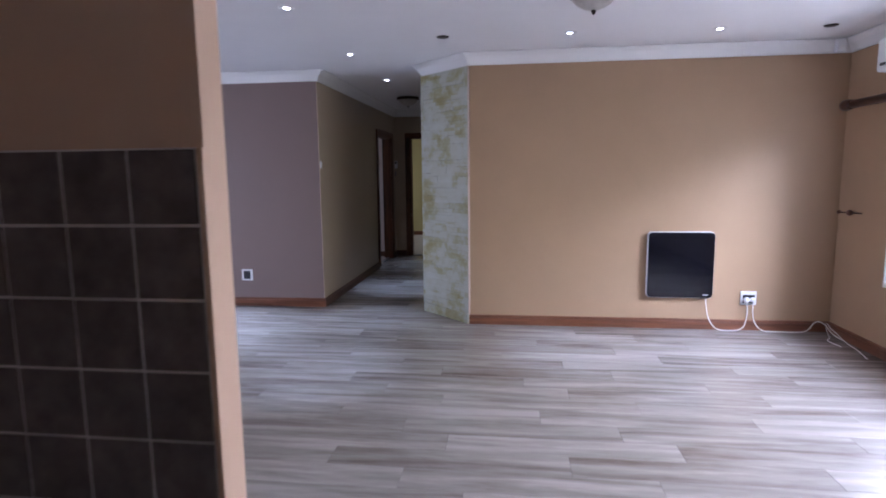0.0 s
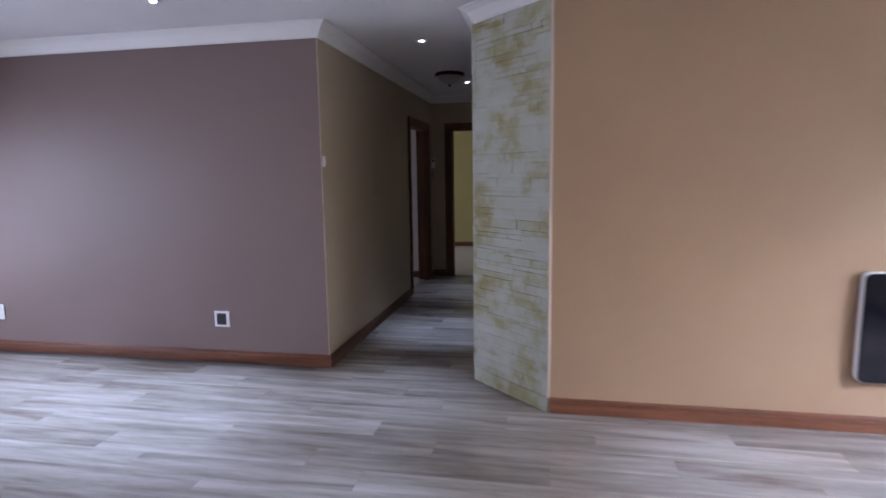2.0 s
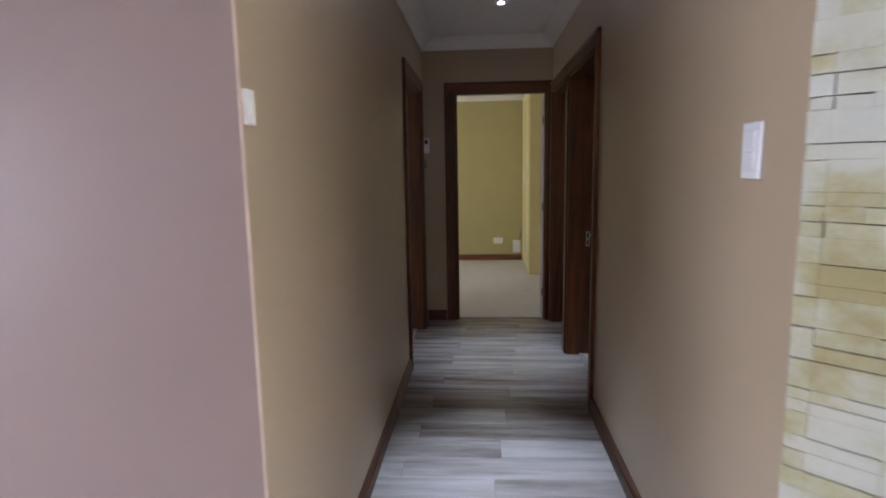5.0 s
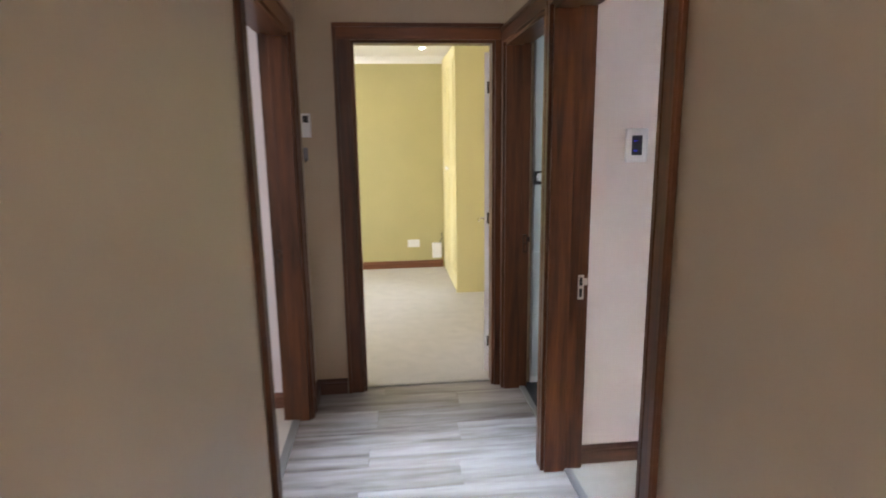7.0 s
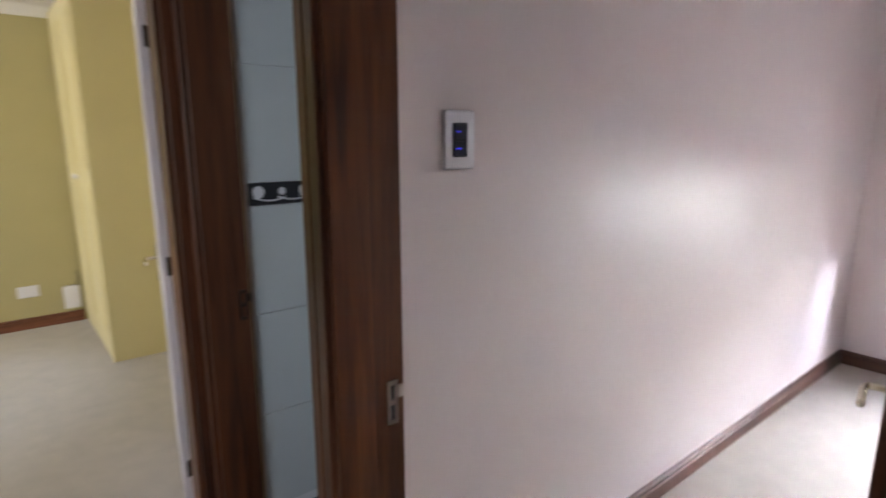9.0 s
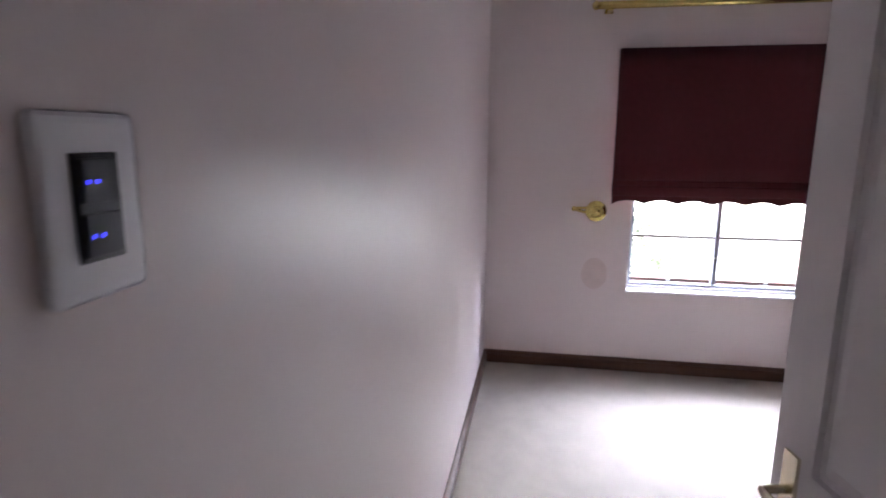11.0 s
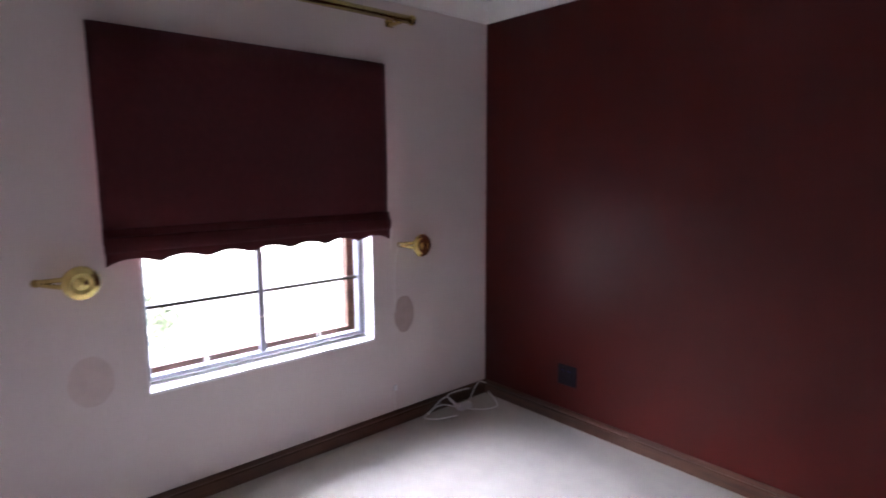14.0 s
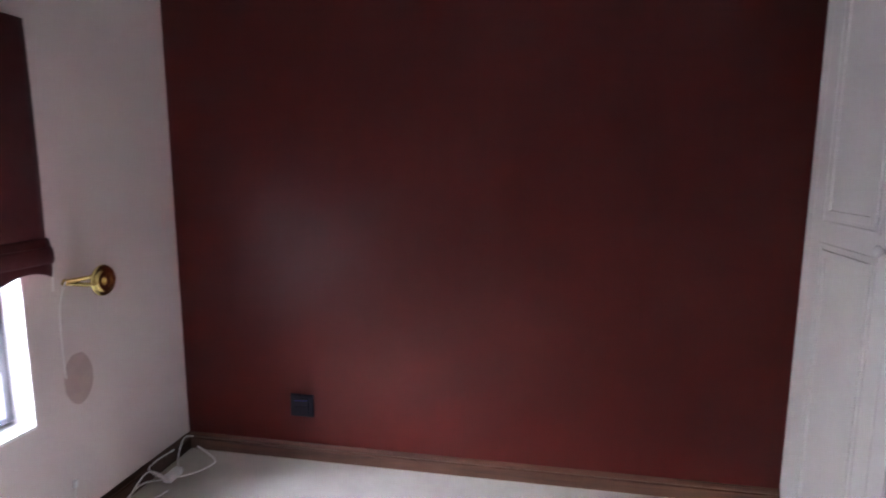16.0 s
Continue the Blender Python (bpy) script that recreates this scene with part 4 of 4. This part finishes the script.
# ---- bedroom: wardrobe ----
def wardrobe(name, label, y0, doors, width, x_back, x_front, height, material, knob_z, facing=1, filler=0.04, stile=0.055, plinth=0.0):
    """A row of built-in doors along y, each with two framed panels and a knob."""
    root = thing(name, label, "wardrobe", at=((x_back + x_front) / 2, y0, 0.004))
    cx = (x_back + x_front) / 2
    d0, d1 = sorted((x_back - cx, x_front - cx - facing * 0.022))
    total = doors * width + filler
    part("body", boxes((d0, d1, 0.0, total, 0.0, height)), material, root)
    f0 = x_front - cx - facing * 0.021
    part("filler_strip", boxes((*sorted((f0, f0 + facing * 0.018)), 0.0, filler - 0.004, 0.0, height), bevel=0.001), material, root)
    if plinth:
        part("plinth", boxes((*sorted((f0 + facing * 0.0005, f0 + facing * 0.012)), filler, total, 0.0, plinth - 0.006), bevel=0.001), material, root)
    for k in range(doors):
        a, b = filler + k * width, filler + (k + 1) * width - 0.005
        low = max(plinth, 0.012)
        door = part("door", boxes((*sorted((f0, f0 + facing * 0.019)), a, b, low, height - 0.03), bevel=0.003), material, root)
        for z0, z1 in ((low + 0.09, knob_z - 0.028), (knob_z + 0.048, height - 0.13)):
            for inset, wide, tall in ((0.0, 0.012, 0.0245), (0.026, 0.030, 0.0275)):
                s0, s1 = sorted((f0 + facing * 0.0185, f0 + facing * tall))
                u0, u1, w0, w1 = a + stile + inset, b - stile - inset, z0 + inset, z1 - inset
                bm = boxes((s0, s1, u0, u0 + wide, w0, w1), (s0, s1, u1 - wide, u1, w0, w1),
                           (s0, s1, u0 + wide, u1 - wide, w0, w0 + wide), (s0, s1, u0 + wide, u1 - wide, w1 - wide, w1), bevel=0.003)
                part("panel_moulding", bm, material, door)
        ky = b - 0.05 if k % 2 == 0 else a + 0.05
        prof = [(0.008, 0.0), (0.008, 0.010), (0.018, 0.016), (0.020, 0.024), (0.012, 0.031), (0.002, 0.033)]
        part("knob", lathe([(r, f0 + facing * (0.019 + h)) for r, h in prof], 16, "x", (0, ky, knob_z)), M_TRIM, door, "round white knob", smooth=True)
    return root


wardrobe("wardrobe", "white built-in wardrobe with moulded doors beside maroon wall", RED_Y + 0.003, 3, 0.58, NECK + 0.014, 0.565, 2.40, M_DOORW, 1.283, filler=0.06, stile=0.085)
wardrobe("wardrobe", "cream-yellow built-in wardrobe in the green room", 11.78, 2, 0.57, 0.395, -0.188, 2.40, M_CREAM, 1.205, facing=-1, plinth=0.07)

# ---- living room: panel heater ----
heater = thing("panel_heater", "flat black glass panel heater on the tan wall", "heater", at=(2.25, TV_Y, 0.296))


def rounded(w, h, r, y0, y1, chamfer):
    bm = bmesh.new()
    pts = []
    for cx, cz, a0 in ((w / 2 - r, r, -90), (w / 2 - r, h - r, 0), (-w / 2 + r, h - r, 90), (-w / 2 + r, r, 180)):
        for k in range(7):
            a = radians(a0 + 15 * k)
            pts.append((cx + r * math.cos(a), cz + r * math.sin(a)))
    back = [bm.verts.new((x, y0, z)) for x, z in pts]
    front = [bm.verts.new((x, y1 + chamfer, z)) for x, z in pts]
    face = [bm.verts.new((x * (1 - 2 * chamfer / w), y1, h / 2 + (z - h / 2) * (1 - 2 * chamfer / h))) for x, z in pts]
    k = len(pts)
    for a, b in ((back, front), (front, face)):
        for i in range(k):
            bm.faces.new((a[i], a[(i + 1) % k], b[(i + 1) % k], b[i]))
    bm.faces.new(face)
    bm.faces.new(back[::-1])
    return bm


part("back_shell", rounded(0.582, 0.606, 0.04, -0.012, -0.050, 0.004), M_PLASTIC, heater, "white rear housing")
part("front_glass", rounded(0.572, 0.596, 0.036, -0.050, -0.058, 0.002), M_BLACKG, heater, "glossy black glass front").location = (0.001, 0, 0.005)
part("badge", boxes((0.205, 0.245, -0.0595, -0.0578, 0.028, 0.036)), M_SILVER, heater, "small silver badge")
for sx in (-0.18, 0.18):
    part("wall_bracket", boxes((sx - 0.02, sx + 0.02, -0.014, 0.0, 0.12, 0.48)), M_SILVER, heater)

sock = thing("wall_socket", "white double wall socket with two plugs on tan wall", "socket", at=(2.865, TV_Y, 0.296))
part("plate", boxes((-0.068, 0.068, -0.012, 0.0, -0.062, 0.062), bevel=0.004), M_PLASTIC, sock)
part("insert", boxes((-0.05, 0.052, -0.015, -0.011, -0.045, 0.03), bevel=0.002), M_BLACK, sock, "dark socket insert")
for px in (-0.024, 0.030):
    pl = thing("power_plug", "white plug with white cable", "plug", "plugs in the socket", (2.865 + px, TV_Y - 0.015, 0.283))
    part("body", lathe([(0.020, 0.0), (0.026, -0.012), (0.024, -0.030), (0.014, -0.038), (0.004, -0.040)], 14, "y"), M_PLASTIC, pl, smooth=True)
    if px < 0:
        part("cable", tube([(0, -0.03, -0.01), (0.0, -0.045, -0.10), (-0.01, -0.045, -0.20), (-0.05, -0.05, -0.262), (-0.17, -0.06, -0.276), (-0.27, -0.05, -0.255), (-0.33, -0.035, -0.16), (-0.355, -0.03, -0.02), (-0.345, -0.02, 0.035)], 0.0048, 8), M_CABLE, pl, smooth=True)
    else:
        part("cable", tube([(0, -0.03, -0.01), (-0.005, -0.045, -0.12), (0.02, -0.045, -0.21), (0.09, -0.055, -0.272), (0.22, -0.06, -0.276), (0.40, -0.06, -0.276), (0.47, -0.05, -0.25), (0.53, -0.03, -0.19), (0.60, -0.03, -0.20), (0.632, -0.12, -0.268), (0.63, -0.28, -0.277)], 0.0048, 8), M_CABLE, pl, smooth=True)
loose = thing("loose_cable", "thin white cable lying along the skirting corner", "cable", at=(3.53, 5.10, 0.004))
part("cable", tube([(-0.02, 0.0, 0.09), (-0.01, -0.05, 0.05), (0.0, -0.12, 0.03), (-0.02, -0.30, 0.004), (-0.05, -0.52, 0.004), (-0.10, -0.72, 0.004)], 0.004, 6), M_CABLE, loose)
part("cable", tube([(-0.03, 0.0, 0.09), (-0.04, -0.04, 0.03), (-0.07, -0.15, 0.004), (-0.14, -0.26, 0.004), (-0.12, -0.42, 0.004)], 0.003, 6), M_CABLE, loose)

# curtain rod, tieback, air conditioner, sensor on the east side
lrod = thing("curtain_rod", "thick dark wooden curtain rod with round end", "curtain rod", at=(3.46, 3.0, 1.965))
part("rod", lathe([(0.032, -1.9), (0.032, 1.94)], 18, "y"), M_ROD, lrod, smooth=True)
part("finial", lathe([(0.032, 1.90), (0.040, 1.94), (0.047, 1.98), (0.046, 2.01), (0.034, 2.032), (0.004, 2.036)], 18, "y"), M_ROD, lrod, smooth=True)
part("bracket", boxes((0.0, 0.105, 1.30, 1.33, -0.042, -0.028), (0.095, 0.104, 1.29, 1.34, -0.05, 0.03), bevel=0.003), M_ROD, lrod)
lt = thing("curtain_tieback", "small dark wooden tieback on the tan wall", "tieback", at=(EAST, 4.93, 1.085))
part("stem", tube([(0.0, -0.09, 0), (-0.04, 0.0, 0), (-0.10, 0.05, 0.004)], 0.006, 6), M_ROD, lt)
part("knob", lathe([(0.004, -0.03), (0.022, -0.02), (0.026, 0.0), (0.018, 0.014), (0.004, 0.02)], 14, "y", (-0.045, 0.0, 0)), M_WWOOD, lt, smooth=True)
part("knob", lathe([(0.004, -0.015), (0.014, -0.008), (0.016, 0.004), (0.004, 0.012)], 12, "y", (-0.10, 0.052, 0.004)), M_WWOOD, lt, smooth=True)
ac = thing("air_conditioner", "white split air conditioner unit high on the wall", "air conditioner", at=(EAST, 4.07, 2.24))
part("body", boxes((-0.20, 0.0, -0.43, 0.42, -0.10, 0.135), bevel=0.035, segments=4), M_PLASTIC, ac)
part("louvre", boxes((-0.17, -0.06, -0.38, 0.37, -0.106, -0.098), bevel=0.003), M_SILVER, ac)
part("indicator", boxes((-0.203, -0.198, 0.30, 0.36, -0.06, -0.04)), M_BLACK, ac)
pir = thing("motion_detector", "small white detector in the corner under the ceiling", "detector", at=(3.42, 5.07, 2.455))
part("body", boxes((-0.035, 0.035, -0.025, 0.03, -0.055, 0.05), bevel=0.008), M_PLASTIC, pir)
part("lens", boxes((-0.022, 0.022, -0.029, -0.024, -0.04, 0.0), bevel=0.002), M_TRIM, pir)


# ---- ceiling lamps ----
def downlight(x, y, lit=True, first=[None]):
    root = thing("downlight", "round recessed ceiling spotlight, lit" if lit else "round recessed ceiling spotlight, unlit and dark", "spotlight", "recessed ceiling spotlights", (x, y, CEIL - (0.10 if y > 10 else 0.0)))
    part("ring", lathe([(0.020, -0.001), (0.024, -0.006), (0.047, -0.005), (0.050, 0.0)], 24), M_SILVER if lit else M_BRONZE, root, smooth=True)
    part("bulb", lathe([(0.003, -0.007), (0.017, -0.006), (0.020, -0.002)], 20), M_BULB if lit else M_BRONZE, root)
    return root


for x, y, watts, beam, tilt in LIT_SPOTS:
    downlight(x, y)
for x, y in ((0.18, 4.5), (3.11, 4.62)):
    downlight(x, y, False)


def bowl_lamp(x, y):
    root = thing("ceiling_lamp", "frosted glass bowl ceiling lamp with dark rim, unlit", "ceiling lamp", "bowl ceiling lamps", (x, y, CEIL))
    part("rim", lathe([(0.02, 0.0), (0.150, 0.0), (0.158, -0.012), (0.160, -0.026), (0.150, -0.034), (0.138, -0.036), (0.12, -0.03)], 32), M_BRONZE, root, "dark bronze rim", smooth=True)
    part("bowl", lathe([(0.138, -0.034), (0.128, -0.055), (0.105, -0.080), (0.07, -0.102), (0.035, -0.115), (0.010, -0.120)], 32), M_FROST, root, "mottled frosted glass bowl", smooth=True)
    part("finial", lathe([(0.012, -0.117), (0.016, -0.125), (0.010, -0.135), (0.006, -0.143), (0.002, -0.148)], 14), M_BRONZE, root, smooth=True)
    return root


bowl_lamp(-0.748, 7.98)
bowl_lamp(1.21, 3.48)

# ---- washroom ----
wash_tiles = setting("wall_washroom_north", boxes((NECK + 0.002, 2.2, 9.634, END_Y, -0.1, CEIL)), M_BGROUT, "pale blue tiled washroom wall with a black band", "wall")
band = part("border_band", boxes((NECK + 0.004, 1.6, 9.6235, 9.634, 1.245, 1.325)), M_BLACK, wash_tiles, "black border strip with pale dots and curve")
for k in range(8):
    r = 0.023 if k % 2 == 0 else 0.015
    x = 0.045 + 0.088 * k
    part("dot", lathe([(r - 0.002, -0.003), (r, 0.002)], 18, "y", (x, 9.6235, 1.292)), M_SILVER, band, "pale round inlay")
    part("curve", tube([(x - 0.02, 9.6225, 1.274), (x + 0.02, 9.6225, 1.262), (x + 0.06, 9.6225, 1.261), (x + 0.10, 9.6225, 1.270)], 0.003, 6), M_SILVER, band, "thin pale curve")
setting("floor_washroom_base", boxes((-0.06, 2.25, 8.86, 9.65, -0.0105, -0.003)), M_GAP, "dark floor bedding", "floor")

# ---- pieces: wall tiles, floor tiles, stones, planks ----
def piece_mesh(name, bm, material):
    me = bpy.data.meshes.new(name)
    bm.to_mesh(me)
    bm.free()
    me.materials.append(material)
    return me


def chamfered(w, d, h, c):
    """A slab with its top edges chamfered, from the origin's corner."""
    bm = bmesh.new()
    lo = [bm.verts.new(p) for p in ((0, 0, 0), (w, 0, 0), (w, d, 0), (0, d, 0))]
    mi = [bm.verts.new(p) for p in ((0, 0, h - c), (w, 0, h - c), (w, d, h - c), (0, d, h - c))]
    hi = [bm.verts.new(p) for p in ((c, c, h), (w - c, c, h), (w - c, d - c, h), (c, d - c, h))]
    for a, b in ((lo, mi), (mi, hi)):
        for i in range(4):
            bm.faces.new((a[i], a[(i + 1) % 4], b[(i + 1) % 4], b[i]))
    bm.faces.new(hi)
    bm.faces.new(lo[::-1])
    return bm


def piece(name, me, parent, m):
    ob = new(name, me)
    ob.parent = parent
    ob.matrix_local = m
    return ob


# dark tiles on the partition: local z of the slab looks along -y
tile_me = piece_mesh("tile", chamfered(0.1935, 0.2025, 0.007, 0.0015), M_DTILE)
for c in range(12):
    for r in range(7):
        x0 = -0.119 - 0.2035 * (c + 1) + 0.0055
        z0 = 1.522 - 0.212 * (r + 1) + 0.0055
        piece("tile", tile_me, partition, pose(x0, 1.337, z0, 90, 0, 0))

tall_me = piece_mesh("tile", chamfered(0.297, 0.397, 0.008, 0.001), M_BTILE)
for c in range(6):
    for z0 in (0.445 - 0.40, 0.445 + 0.4 - 0.40 + 0.0, 0.845, 1.328, 1.728, 2.128):
        piece("tile", tall_me, wash_tiles, pose(NECK + 0.006 + 0.30 * c, 9.634, z0, 90, 0, 0))
wf_me = piece_mesh("tile", chamfered(0.327, 0.327, 0.006, 0.001), M_FTILE)
wash_floor = bpy.data.objects["floor_washroom_base"]
for c in range(6):
    for r in range(3):
        piece("tile", wf_me, wash_floor, pose(-0.038 + 0.33 * c, 8.66 + 0.33 * r, -0.003))

# ledge stones
rnd = random.Random(11)
along = Vector((COL_B[0] - COL_A[0], COL_B[1] - COL_A[1], 0))
LEN = along.length
along.normalize()
out_n = Vector((-along.y, along.x, 0))
if out_n.y > 0:
    out_n = -out_n
turn = Matrix(((along.x, 0, out_n.x), (along.y, 0, out_n.y), (0, 1, 0))).to_4x4()
stone_shapes = {}


def stone_piece(w, h, gap=0):
    """A split stone; gap 1 leaves an open joint above it, 2 above and beside it."""
    key = (round(w / 0.02), round(h / 0.005), gap)
    if key not in stone_shapes:
        bm = chamfered(key[0] * 0.02 - (0.003 if gap == 2 else 0.0002), key[1] * 0.005 - (0.0026 if gap else 0.0001), 0.03, 0.0006)
        q = random.Random(key[0] * 31 + key[1] + 7 * gap)
        for v in bm.verts:
            if v.co.z > 0.02:
                v.co.z += q.uniform(-0.0007, 0.0007)
            if gap and v.co.y > 0.01:
                v.co.y += q.uniform(-0.0015, 0.0014)
        stone_shapes[key] = piece_mesh("stone", bm, M_STONE)
    return stone_shapes[key], key[0] * 0.02


z = 0.092
while z < CORN + 0.02:
    h = rnd.choice((0.025, 0.03, 0.035, 0.04, 0.05, 0.06))
    u = 0.004 - rnd.choice((0.0, 0.0, 0.06))
    while u < LEN - 0.012:
        w = rnd.choice((0.08, 0.12, 0.16, 0.2, 0.26, 0.3))
        if u < 0:
            w = w + u
            w = max(0.06, round(w / 0.02) * 0.02)
            u = 0.004
        if LEN - u - w < 0.06:
            w = LEN - u
        w = max(0.04, math.floor(w / 0.02 + 0.01) * 0.02)
        me, wide = stone_piece(w, h, rnd.choice((0, 0, 0, 0, 1, 1, 2)))
        o = Vector((*COL_A, z)) + along * u + out_n * (rnd.uniform(-0.0249, -0.0242) + (0.004 if rnd.random() < 0.08 else 0.0))
        piece("stone", me, column, Matrix.Translation(o) @ turn)
        u += wide
    z += h
for k, w in enumerate((0.18, 0.16, 0.2, 0.16)):
    me, _ = stone_piece(w, 0.09)
    o = Vector((*COL_A, 0.001)) + along * (0.002 + (0, 0.18, 0.34, 0.54)[k]) + out_n * -0.012
    piece("stone", me, column, Matrix.Translation(o) @ turn)

# laminate planks
PW, PL = 0.187, 1.22
floor_planks = setting("floor", boxes((-5.0, 3.56, -2.4, 9.70, -0.0108, -0.0104)), M_GAP, "grey-beige oak laminate plank floor", "floor")
plank_shapes = {}


def plank_mesh(length):
    key = round(length, 2)
    if key not in plank_shapes:
        plank_shapes[key] = piece_mesh("plank", chamfered(key - 0.0012, PW - 0.0012, 0.0104, 0.0007), M_LAM)
    return plank_shapes[key]


rest_v, rest_f = [], []
rnd = random.Random(5)
row = 0
y = -2.40
while y < 9.70:
    if y + PW < BROWN_Y + 0.02:
        spans = [(-4.99, 3.56)] if y < TV_Y - 0.02 else [(-4.99, 0.42)]
    else:
        spans = [(-1.40, -0.06)]
    offset = (row * 0.43 + rnd.uniform(-0.12, 0.12)) % PL
    for a, b in spans:
        x = a - offset if b - a > 2 else a - 0.2 - (row * 0.43) % 0.9
        while x < b:
            x0, x1 = max(x, a), min(x + PL, b)
            if x1 - x0 > 0.02:
                if y > 1.2 and x0 > -4.0:
                    piece("plank", plank_mesh(x1 - x0), floor_planks, pose(x0, y, -0.0104))
                else:
                    k = len(rest_v)
                    rest_v += [(x0, y, 0), (x1 - 0.0012, y, 0), (x1 - 0.0012, y + PW - 0.0012, 0), (x0, y + PW - 0.0012, 0)]
                    rest_f.append((k, k + 1, k + 2, k + 3))
            x += PL
    row += 1
    y += PW
me = bpy.data.meshes.new("planks_outlying")
me.from_pydata(rest_v, [], rest_f)
me.materials.append(M_LAM)
rest = new("planks_outlying", me)
rest.parent = floor_planks
tagged(rest, kind="stuff")
